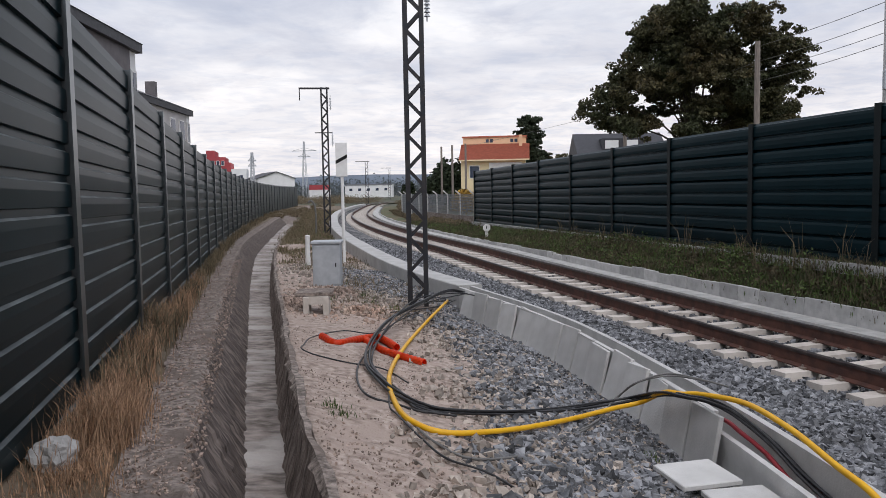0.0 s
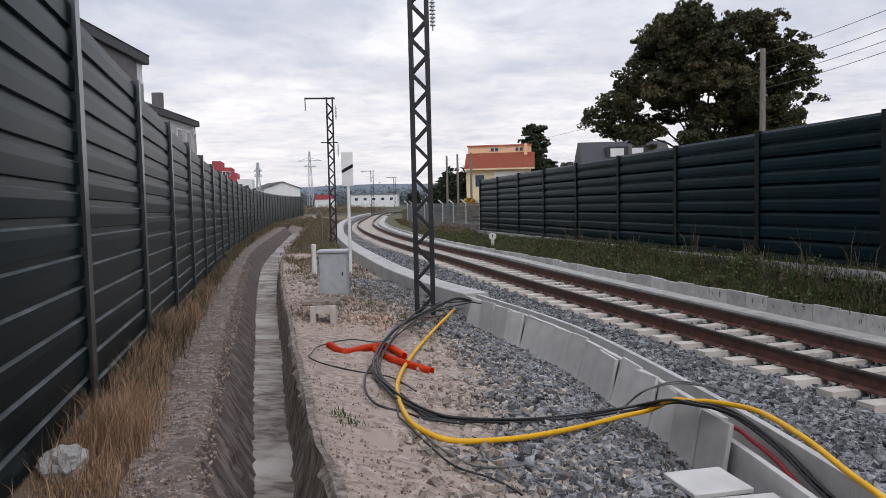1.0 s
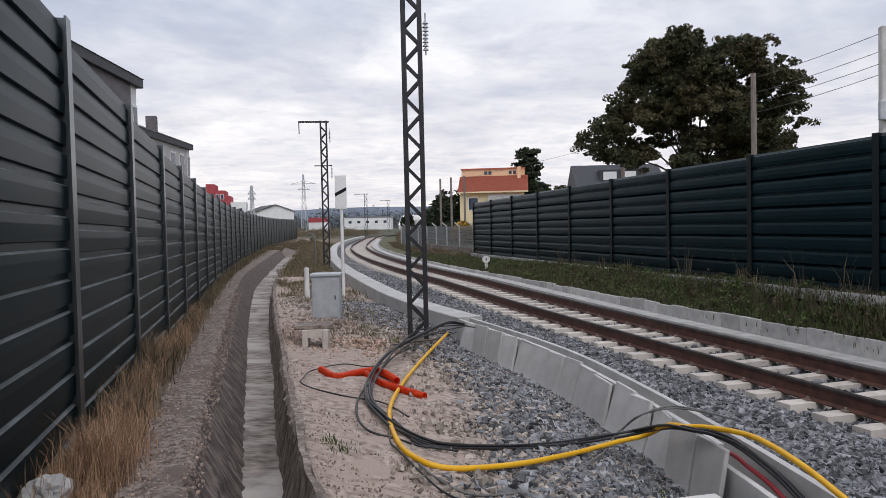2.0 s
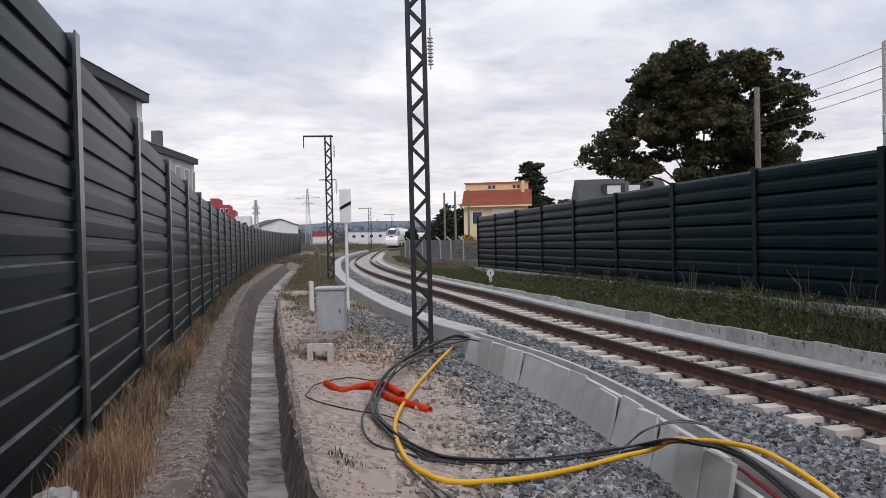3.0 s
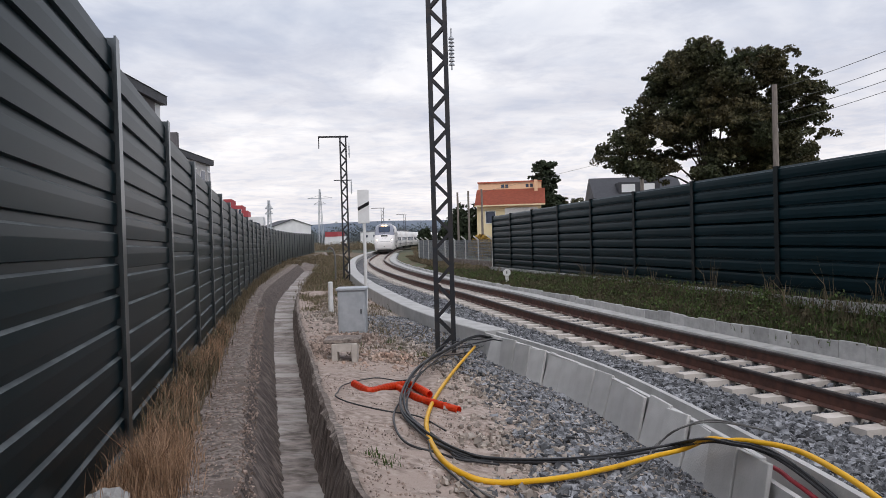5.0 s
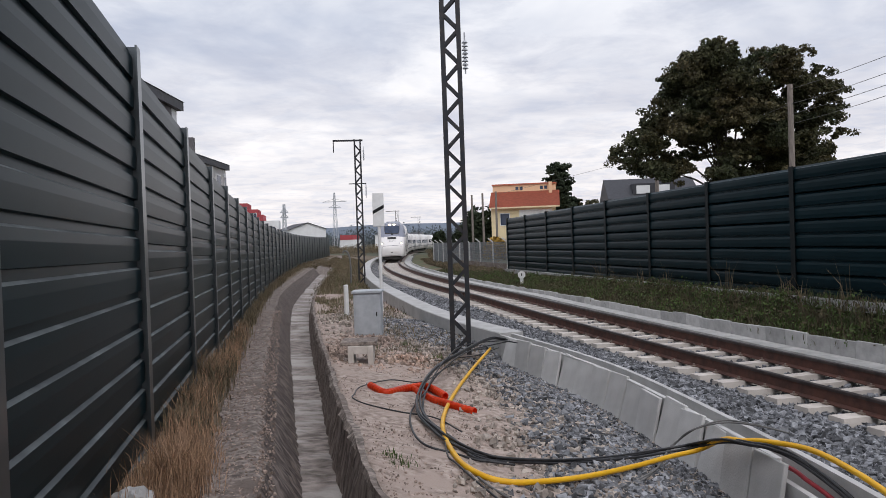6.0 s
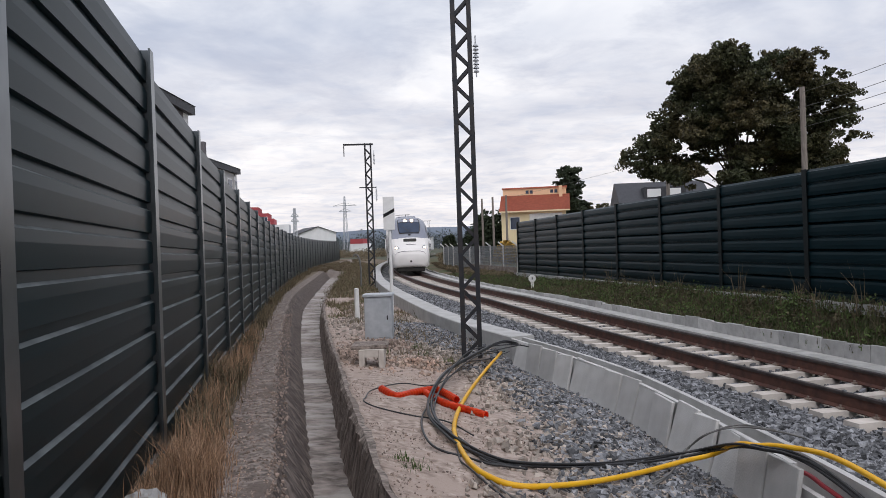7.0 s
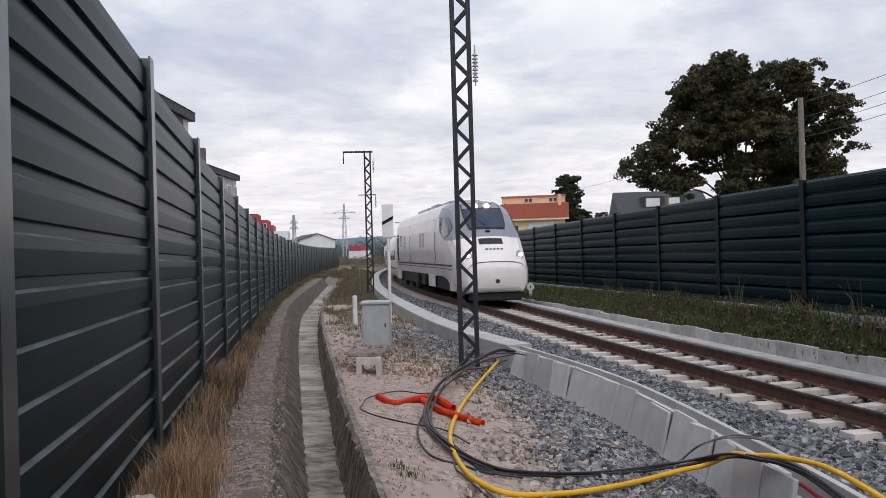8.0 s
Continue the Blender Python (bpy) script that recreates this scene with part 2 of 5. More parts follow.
def tube_bm(pts, r, sides=8, bm=None, taper=1.0):
    """A round tube along points, closed at its ends."""
    bm = bm or bmesh.new()
    P = [Vector(p) for p in pts]
    rings = []
    up = Vector((0, 0, 1))
    for i, p in enumerate(P):
        d = (P[min(i + 1, len(P) - 1)] - P[max(i - 1, 0)]).normalized()
        s = d.cross(up)
        s = s.normalized() if s.length > 0.05 else Vector((1, 0, 0))
        u = s.cross(d)
        rr = r * (1 + (taper - 1) * i / max(1, len(P) - 1))
        rings.append([bm.verts.new(p + rr * (math.cos(2 * math.pi * k / sides) * s + math.sin(2 * math.pi * k / sides) * u)) for k in range(sides)])
    for q, w in zip(rings[:-1], rings[1:]):
        for k in range(sides):
            bm.faces.new((q[k], q[(k + 1) % sides], w[(k + 1) % sides], w[k]))
    bm.faces.new(rings[0][::-1])
    bm.faces.new(rings[-1])
    return bm


def spline(pts, n=8):
    """Catmull-Rom through the points."""
    P = [Vector(p) for p in pts]
    P = [P[0] * 2 - P[1]] + P + [P[-1] * 2 - P[-2]]
    out = []
    for i in range(1, len(P) - 2):
        a, b, c, d = P[i - 1:i + 3]
        for k in range(n):
            t = k / n
            out.append(0.5 * ((2 * b) + (c - a) * t + (2 * a - 5 * b + 4 * c - d) * t * t + (3 * b - a - 3 * c + d) * t ** 3))
    out.append(P[-2])
    return out


def extrude_profile(profile, path_frames, closed=True):
    """Vertices and faces of a profile (u across, v up) swept through frames (origin, across, up)."""
    V, Fc = [], []
    n = len(profile)
    for o, a, u in path_frames:
        for pu, pv in profile:
            V.append((o[0] + a[0] * pu + u[0] * pv, o[1] + a[1] * pu + u[1] * pv, o[2] + a[2] * pu + u[2] * pv))
    for i in range(len(path_frames) - 1):
        for k in range(n if closed else n - 1):
            q = (k + 1) % n
            Fc.append((i * n + k, i * n + q, (i + 1) * n + q, (i + 1) * n + k))
    if closed:
        Fc.append(tuple(range(n))[::-1])
        Fc.append(tuple((len(path_frames) - 1) * n + k for k in range(n)))
    return V, Fc


# ---- the plan: curves of the place ----
def track_slope(y):
    if y < 82:
        return -0.5458 + 0.003951 * max(y, -5)
    if y < 118:
        return -0.222 + 0.0004 * (y - 82)
    return min(0.6, -0.2076 + 0.0027 * (y - 118) + 0.00002 * max(0.0, y - 190) ** 2)


YS = np.arange(-30.0, 420.0, 0.25)
SL = np.array([track_slope(y) for y in YS])
XS = np.concatenate([[0], np.cumsum((SL[1:] + SL[:-1]) / 2 * 0.25)])
XS += (11.05 - 0.5458 * 20 + 0.0019757 * 400) - np.interp(20, YS, XS)
ARC = np.concatenate([[0], np.cumsum(np.hypot(np.diff(XS), 0.25))])


def track_z(y):
    return -0.32 + 0.32 * min(1.0, max(0.0, (y - 10) / 18))


def track_at(s, d=0.0, dz=0.0):
    """A point of the track at arc length s, d metres to its right; with its heading."""
    x, y = np.interp(s, ARC, XS), np.interp(s, ARC, YS)
    m = np.interp(y, YS, SL)
    k = math.hypot(1, m)
    return Vector((x + d / k, y - d * m / k, track_z(y) + dz)), Vector((m / k, 1 / k, 0))


def s_of_y(y):
    return float(np.interp(y, YS, ARC))


def fence_left_x(y):
    return -3.2 - 0.42 * (y - 6.45) + 0.00092 * (y - 6.45) ** 2


def lerp_table(tab):
    tab = np.array(tab)
    return lambda y: float(np.interp(y, tab[:, 0], tab[:, 1]))


drain_z = lerp_table([(-10, 0.36), (5, 0.30), (13, 0.0), (30, 0.0), (60, 0.1), (110, 0.25)])
fence_z = lerp_table([(-10, 0.6), (3, 0.5), (6.45, 0.38), (9.6, 0.26), (13, 0.14), (25, 0.06), (50, 0.1), (110, 0.28)])
slab_z = lerp_table([(-10, -0.75), (8, -0.68), (10.5, -0.62), (14.5, -0.45), (20, -0.32), (30, -0.25), (120, -0.2)])


def drain_r(y):
    """Right top edge of the drain."""
    if y >= 45:
        return drain_r(44.9) + (fence_left_x(y) - fence_left_x(44.9)) + 0.3 * min(1.0, (y - 44.9) / 14)
    return 1.7149 - 0.45507 * y + 0.00168 * y * y - min(0.18, max(0.0, (13 - y) * 0.027)) + 0.02 * max(0.0, y - 27)


def drain_l(y):
    """Left edge of the drain, over the foot of its wall."""
    if y >= 45:
        return drain_l(44.9) + (fence_left_x(y) - fence_left_x(44.9)) + 0.3 * min(1.0, (y - 44.9) / 14)
    return 0.76075 - 0.43786 * y + 0.0011367 * y * y + 0.03 * max(0.0, y - 31) - 0.012 * max(0.0, min(y, 31) - 14)


def drain_t(y):
    """Left top edge of the drain, back from the wall's foot."""
    return drain_l(y) - (0.10 + 0.022 * min(8.0, max(0.0, y - 4)))


def wall_l(y):
    return drain_t(y) - 0.49


TROUGH = [(3.6, 2.0), (2.85, 5.5), (2.27, 8.19), (1.55, 10.7), (0.5, 13.5), (-1.2, 16.6), (-2.9, 19.4), (-5.0, 23.7), (-8.45, 32.3), (-14.0, 49.0), (-21.2, 75.0), (-28.2, 108.0), (-33, 140)]
_tp = np.array([tuple(v) for v in spline([(x, y, 0) for x, y in TROUGH], 10)])


def trough_x(y):
    """The left wall of the cable trough."""
    return float(np.interp(y, _tp[:, 1], _tp[:, 0]))


def trough_w(y):
    """Outer width of the trough: narrow where open, wide under its lids."""
    return 0.33 + 0.24 * min(1.0, max(0.0, (y - 16.4) / 0.9))


def centre_x(y):
    return float(np.interp(y, YS, XS))


def fence_right_x(y):
    return 6.3 - (y - 15) * 10.2 / 28.6


def fence_right_z(y):
    return 0.26 - 0.31 * (y - 15) / 28.6


def bank_z(y):
    return fence_right_z(y) + 0.34 * max(0.0, min(1.0, (46 - y) / 20))


slab_drop = lerp_table([(-10, 0.1), (7.5, 0.12), (8.3, 0.16), (10.5, 0.20), (14.5, 0.28), (16.5, 0.24), (17.5, 0.05), (18.5, 0.0), (200, 0.0)])


def slab_dip(u, y):
    """How far the dirt falls off towards the leaning slabs."""
    k = max(0.0, min(1.0, (u - 0.70) / 0.24))
    return slab_drop(y) * k * k * (3 - 2 * k)


# ---- ground: one sheet in strips ----
def ground_rows():
    ys = list(np.arange(-12, 4, 0.5)) + list(np.arange(4, 20, 0.1)) + list(np.arange(20, 30, 0.4)) + list(np.arange(30, 60, 1.0)) + list(np.arange(60, 130, 3.0)) + [150, 180, 230, 300, 420, 700, 1500, 4000]
    rows = []
    for y in ys:
        yy = min(y, 130)
        r = []
        fx = fence_left_x(yy)
        r += [(-4000, -0.2), (fx - 60, 0.0), (fx - 12, fence_z(yy) - 0.05), (fx, fence_z(yy)), (wall_l(yy) + 0.02, drain_z(yy) - 0.02)]
        dl, dr = drain_l(yy), drain_r(yy)
        r += [(dl + 0.10, drain_z(yy) - 0.72), (dr - 0.03, drain_z(yy) - 0.72), (dr + 0.06, drain_z(yy) - 0.01)]
        tx = trough_x(yy)
        for k in range(1, 37):
            u = k / 36
            x = dr + 0.06 + (tx - 0.05 - dr - 0.06) * u
            lump = 0.05 * noise.noise((x * 0.9, y * 0.9, 2)) + 0.028 * noise.noise((x * 3.1, y * 3.1, 5)) + 0.02 * noise.noise((x * 8, y * 8, 8))
            r.append((x, (drain_z(yy) - 0.01) * (1 - u) + slab_z(yy) * u - slab_dip(u, yy) + lump * min(1, 5 * u, 6 * (1 - u)) * (1 if y < 60 else 0)))
        r.append((tx + trough_w(yy) + 0.02, slab_z(yy) - slab_dip(1.0, yy)))
        r.append((tx + trough_w(yy) + 0.04, track_z(yy) - 0.14))
        cx = centre_x(yy)
        r += [(cx - 1.45, track_z(yy) - 0.36), (cx + 1.4, track_z(yy) - 0.36), (cx + 2.15, track_z(yy) - 0.16)]
        frx = fence_right_x(yy) if yy < 70 else cx + 7.2
        frz = bank_z(min(yy, 46))
        for k in (0.33, 0.66, 1.0):
            r.append((cx + 2.15 + (frx + 0.3 - cx - 2.15) * k, (track_z(yy) - 0.1) * (1 - k) + frz * k))
        r += [(frx + 14, frz), (frx + 60, frz + 0.3), (4000, 0.0)]
        rows.append([(x, y, z) for x, z in r])
    n = len(rows[0])
    V, Fc, mi = [], [], []
    for r in rows:
        V += r
    # material of each strip
    strip = [7, 1, 1, 1, 2, 2, 2] + [0] * 37 + [3, 3, 3, 3] + [4, 4, 4] + [4, 7, 7]
    for i in range(len(rows) - 1):
        for k in range(n - 1):
            Fc.append((i * n + k, i * n + k + 1, (i + 1) * n + k + 1, (i + 1) * n + k))
            m = strip[k]
            if rows[i][0][1] > 110:
                m = 7
            elif rows[i][0][1] > 30 and m == 0:
                m = 1
            mi.append(m)
    me = raw("ground", V, Fc, [M["dirt"], M["scrub"], M["old_concrete"], M["ballast"], M["bank"], M["dirt"], M["dirt"], M["land"]], True)
    me.polygons.foreach_set("material_index", mi)
    return tagged(new("ground", me), "trackside ground of pale dirt, ballast and grassy banks", "ground", kind="structure")


ground_rows()


def ground_z(x, y):
    """Mean height of the dirt between drain and trough."""
    dr, tx = drain_r(y) + 0.06, trough_x(y) - 0.05
    u = min(1, max(0, (x - dr) / (tx - dr)))
    return (drain_z(y) - 0.01) * (1 - u) + slab_z(y) * u - slab_dip(u, y)


# ---- drain channel ----
def drain():
    thing = tagged(new("drain_channel"), "weathered open concrete drainage channel along the barrier", "drain", kind="structure")
    ys = list(np.arange(-10, 4, 0.5)) + list(np.arange(4, 16, 0.05)) + list(np.arange(16, 30, 0.12)) + list(np.arange(30, 62, 2.0))

    def strip(name, cols, m):
        V, Fc = [], []
        n = None
        for y in ys:
            c = cols(y)
            n = len(c)
            V += [(x, y, z) for x, z in c]
        for i in range(len(ys) - 1):
            for k in range(n - 1):
                Fc.append((i * n + k, i * n + k + 1, (i + 1) * n + k + 1, (i + 1) * n + k))
        ob = new(name, raw(name, V, Fc, m))
        ob.parent = thing

    def w(y, k):
        return 0.05 * noise.noise((y * 1.1, k * 7.3, 0)) + 0.035 * noise.noise((y * 3.7, k * 3.1, 5))

    def rough(y, k):
        return 0.016 * noise.noise((y * 5.2 + k * 0.55, k * 0.9, 3)) + 0.010 * noise.noise((y * 11, k * 2.3, 9))

    def saw(y, pitch):
        """Ragged step at each shuttering joint."""
        n = math.floor(y / pitch + 0.35 * noise.noise((y * 0.4, 2.0, 4)))
        return (y / pitch - n) * (0.6 + 0.4 * noise.noise((n * 3.7, 1.0, 0)))

    def left(y, part_of):
        z, l, a = drain_z(y), drain_l(y), wall_l(y)
        q = drain_t(y)
        e = q - 0.05 + w(y, 2)
        top = [(a + w(y, 1) + (e - a - w(y, 1)) * k / 6, z + 0.03 + 0.02 * k / 6 + rough(y, k)) for k in range(6)]
        face = [(q + w(y, 2) * (1 - k / 9) + (l + 0.20 - q) * k / 9 + 1.6 * rough(y, k + 20) + 0.03 * saw(y, 0.45), z + 0.01 - 0.59 * k / 9) for k in range(10)]
        if part_of == "top":
            return [(a - 0.03, z - 0.5)] + top + [(e, z + 0.05 + w(y, 3)), face[0]]
        return face

    def right(y, part_of):
        z, r = drain_z(y), drain_r(y)
        face = [(r - 0.10 + (0.08 + w(y, 4)) * k / 8 + rough(y, k + 40) - 0.10 * saw(y - 0.02 * k, 0.56) * (1 - 0.08 * k), z - 0.58 + 0.56 * k / 8) for k in range(9)]
        if part_of == "face":
            return face
        return face[-1:] + [(r + w(y, 5) * 0.5, z + 0.03), (r + 0.06 + w(y, 5), z + 0.02), (r + 0.12, z - 0.4)]

    def bottom(y):
        z, l, r = drain_z(y), drain_l(y), drain_r(y)
        a, b = l + 0.13, r - 0.04
        return [(a + (b - a) * k / 7, z - 0.568 + w(y, 6) * 0.4 + rough(y, 60 + k * 0.4) * 1.1 + 0.014 * saw(y, 0.37)) for k in range(8)]

    strip("left_wall", lambda y: left(y, "top"), M["old_concrete"])
    strip("left_face", lambda y: left(y, "face"), M["stained_shaded_concrete"])
    strip("right_wall", lambda y: right(y, "top"), M["old_concrete"])
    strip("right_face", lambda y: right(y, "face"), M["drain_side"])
    strip("channel_floor", bottom, M["drain_floor"])


drain()


# ---- noise barriers ----
def module_profile(h):
    """Outline of one panel: two proud ribs with deep grooves between; u out of the wall, v up."""
    out, p = [(-0.05, 0.0)], h / 2
    for k in range(2):
        b = k * p
        out += [(0.0, b), (0.030, b + 0.006), (0.034, b + 0.5 * p), (0.030, b + p - 0.066), (0.004, b + p - 0.050), (0.0, b + p)]
    return out + [(-0.05, h)]


def round_profile(h):
    """Outline of a panel with two soft rounded ribs."""
    out, p = [(-0.05, 0.0)], h / 2
    for k in range(2):
        b = k * p
        out += [(0.0, b), (0.040, b + 0.006), (0.048, b + 0.30 * p), (0.044, b + 0.62 * p), (0.032, b + 0.80 * p), (0.0, b + 0.84 * p)]
    return out + [(-0.05, h)]


def barrier(name, label, posts, out_sign, count, h, post_mat, top, rise, outline, ledges):
    """posts: base points in order. The ribbed side is at out_sign."""
    thing = tagged(new(name), label, "noise barrier")
    cache = {}
    for i, (x, y, z) in enumerate(posts):
        a = Vector(posts[max(i - 1, 0)])
        b = Vector(posts[min(i + 1, len(posts) - 1)])
        d = b - a
        ang = math.atan2(d.y, d.x)
        if "post" not in cache:
            H = top + rise
            beam = [(-0.08, -0.078), (0.08, -0.078), (0.08, -0.062), (0.006, -0.062), (0.006, 0.062), (0.08, 0.062), (0.08, 0.078), (-0.08, 0.078), (-0.08, 0.062), (-0.006, 0.062), (-0.006, -0.062), (-0.08, -0.062)]
            V, Fc = extrude_profile(beam, [((0, 0, -0.4), (1, 0, 0), (0, 1, 0)), ((0, 0, H), (1, 0, 0), (0, 1, 0))])
            ob = new("post", raw("post", V, Fc, post_mat))
            ob.parent = thing
            ob.matrix_basis = Matrix.Translation((x, y, z)) @ Matrix.Rotation(ang, 4, "Z")
            cache["post"] = ob.data
        else:
            share("post", cache["post"], thing, Matrix.Translation((x, y, z)) @ Matrix.Rotation(ang, 4, "Z"))
    prof = outline(h)
    for a, b in zip(posts[:-1], posts[1:]):
        a, b = Vector(a), Vector(b)
        d = Vector((b.x - a.x, b.y - a.y, 0))
        L = d.length - 0.02
        key = round(L, 2)
        if key not in cache:
            V, Fc = extrude_profile([(u, v) for u, v in prof], [((0, 0, 0), (0, out_sign, 0), (0, 0, 1)), ((key, 0, 0), (0, out_sign, 0), (0, 0, 1))])
            if out_sign > 0:
                Fc = [f[::-1] for f in Fc]
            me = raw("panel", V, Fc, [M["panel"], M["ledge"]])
            # the sloping ledges of both ribs, coloured pale for the skylight on them
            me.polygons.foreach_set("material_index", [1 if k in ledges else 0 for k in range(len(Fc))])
            cache[key] = me
        ang = math.atan2(d.y, d.x)
        o = a + d.normalized() * 0.01
        zb = (a.z + b.z) / 2 + top - count * h
        tilt = math.atan2((b.z - a.z) * 0.25, d.length)
        for k in range(count):
            share("panel", cache[key], thing, Matrix.Translation((o.x, o.y, zb + k * h - (b.z - a.z) * 0.125)) @ Matrix.Rotation(ang, 4, "Z") @ Matrix.Rotation(-tilt, 4, "Y"))
    return thing


barrier_drop = lerp_table([(6, 0.0), (13, 0.08), (25, 0.20), (50, 0.45), (80, 0.58), (110, 0.58)])
LEFT_POSTS = [(fence_left_x(y), y, fence_z(y)) for y in (-6.4, -3.27, -0.15, 2.97)]
y = 6.17
while y < 106:
    LEFT_POSTS.append((fence_left_x(y), y, fence_z(y) - barrier_drop(y)))
    y += 3.35 / math.hypot(1, -0.42 + 0.00184 * (y - 6.45))
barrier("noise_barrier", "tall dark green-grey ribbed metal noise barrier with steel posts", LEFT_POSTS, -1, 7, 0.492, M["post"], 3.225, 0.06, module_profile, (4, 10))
RIGHT_POSTS = []
ux, uy = 10.2 / 30.36, -28.6 / 30.36
for k in range(-8, 5):
    x, y = 6.3 + ux * 3.76 * k, 15 + uy * 3.76 * k
    RIGHT_POSTS.append((x, y, fence_right_z(y)))
barrier("noise_barrier", "nearly black ribbed metal noise barrier above a grassy bank", RIGHT_POSTS, -1, 6, 0.580, M["post_dark"], 3.12, 0.02, round_profile, ())


def footing():
    """Concrete ground beam under the right barrier."""
    thing = tagged(new("ground_beam"), "pale concrete ground beam under the dark barrier", "ground beam", kind="structure")
    for a, b in zip(RIGHT_POSTS[:-1], RIGHT_POSTS[1:]):
        bm = bmesh.new()
        add_bar(bm, (a[0] - 0.10, a[1] - 0.03, a[2] + 0.22), (b[0] - 0.10, b[1] - 0.03, b[2] + 0.22), 0.26, 0.2)
        part("beam", bm, M["kerb"], thing)


footing()


# ---- track ----
GAUGE = 1.45


def frames_along(s0, s1, step, d, dz):
    out = []
    n = int((s1 - s0) / step) + 1
    for k in range(n + 1):
        p, h = track_at(s0 + (s1 - s0) * k / n, d, dz)
        out.append((tuple(p), (h.y, -h.x, 0), (0, 0, 1)))
    return out


def track():
    thing = tagged(new("railway_track"), "single railway track with rusty rails on concrete sleepers", "railway track", kind="structure")
    head = [(-0.035, -0.045), (0.035, -0.045), (0.036, -0.006), (0.028, 0.0), (-0.028, 0.0), (-0.036, -0.006)]
    foot = [(-0.075, -0.235), (0.075, -0.235), (0.075, -0.22), (0.016, -0.19), (0.012, -0.045), (-0.012, -0.045), (-0.016, -0.19), (-0.075, -0.22)]
    for d in (-GAUGE / 2, GAUGE / 2):
        fr = frames_along(s_of_y(-8), s_of_y(330), 1.5, d, 0.0)
        for name, prof, m in (("rail", foot, M["rail"]), ("rail_head", head, M["rail_head"])):
            V, Fc = extrude_profile(prof, fr)
            ob = new(name, raw(name, V, Fc, m))
            ob.parent = thing
    # sleepers with fastenings
    bm = bmesh.new()
    P = [(-1.25, -0.155), (-1.25, 0.155), (-0.55, 0.135), (0.55, 0.135), (1.25, 0.155), (1.25, -0.155), (0.55, -0.135), (-0.55, -0.135)]
    top = [bm.verts.new((x * 0.99, y * 0.86, 0.0 if abs(x) > 1 else -0.015)) for x, y in P]
    bot = [bm.verts.new((x, y, -0.2)) for x, y in P]
    bm.faces.new(top[::-1])
    for k in range(8):
        bm.faces.new((top[k], top[(k + 1) % 8], bot[(k + 1) % 8], bot[k]))
    bmesh.ops.recalc_face_normals(bm, faces=bm.faces)
    me = bpy.data.meshes.new("sleeper")
    bm.to_mesh(me)
    bm.free()
    me.materials.append(M["sleeper"])
    bm = bmesh.new()
    add_box(bm, -0.03, 0.03, -0.05, 0.05, 0, 0.02)
    add_box(bm, -0.012, 0.012, -0.012, 0.012, 0.02, 0.055)
    clip = bpy.data.meshes.new("clip")
    bm.to_mesh(clip)
    bm.free()
    clip.materials.append(M["clip"])
    s, k = s_of_y(4), 0
    while s < s_of_y(150):
        p, h = track_at(s, 0, -0.225)
        m = Matrix.Translation(p) @ Matrix.Rotation(math.atan2(-h.x, h.y) + rng.uniform(-0.015, 0.015), 4, "Z")
        sl = share("sleeper", me, thing, m)
        if s < s_of_y(32):
            for g in (-GAUGE / 2, GAUGE / 2):
                for q in (-0.1, 0.1):
                    share("rail_clip", clip, sl, pose(g + q, 0, 0.0))
        s += 0.64 if s < s_of_y(90) else 1.28
        k += 1


track()


# ---- stones ----
def stones(name, label, places, size, material, seed):
    """Many angular stones as one mesh. places: (n, 3) centres."""
    r = np.random.default_rng(seed)
    base = np.array([(x, y, z) for x in (-1, 1) for y in (-1, 1) for z in (-1, 1)]) * 0.78
    tri = np.array([(0, 1, 3), (0, 3, 2), (4, 6, 7), (4, 7, 5), (0, 4, 5), (0, 5, 1), (2, 3, 7), (2, 7, 6), (0, 2, 6), (0, 6, 4), (1, 5, 7), (1, 7, 3)])
    n = len(places)
    sc = size * r.uniform(0.5, 1.45, (n, 1, 1)) * r.uniform(0.5, 1.25, (n, 1, 3))
    v = (base[None] + r.uniform(-0.58, 0.58, (n, 8, 3))) * sc
    tip = r.uniform(-0.9, 0.9, n)
    ct, st = np.cos(tip)[:, None], np.sin(tip)[:, None]
    v = np.stack([v[:, :, 0] * ct - v[:, :, 2] * st, v[:, :, 1], v[:, :, 0] * st + v[:, :, 2] * ct], 2)
    a = r.uniform(0, 6.28, n)
    ca, sa = np.cos(a)[:, None], np.sin(a)[:, None]
    vx, vy = v[:, :, 0] * ca - v[:, :, 1] * sa, v[:, :, 0] * sa + v[:, :, 1] * ca
    v = np.stack([vx, vy, v[:, :, 2]], 2) + np.asarray(places)[:, None, :]
    f = tri[None] + (np.arange(n) * 8)[:, None, None]
    me = bpy.data.meshes.new(name)
    V, F3 = v.reshape(-1, 3), f.reshape(-1, 3)
    me.vertices.add(len(V))
    me.vertices.foreach_set("co", V.astype(np.float32).ravel())
    me.loops.add(F3.size)
    me.loops.foreach_set("vertex_index", F3.astype(np.int32).ravel())
    me.polygons.add(len(F3))
    me.polygons.foreach_set("loop_start", np.arange(0, F3.size, 3, dtype=np.int32))
    me.polygons.foreach_set("use_smooth", np.zeros(len(F3), dtype=bool))
    me.update(calc_edges=True)
    me.materials.append(material)
    return tagged(new(name, me), label, "stones", kind="stuff")


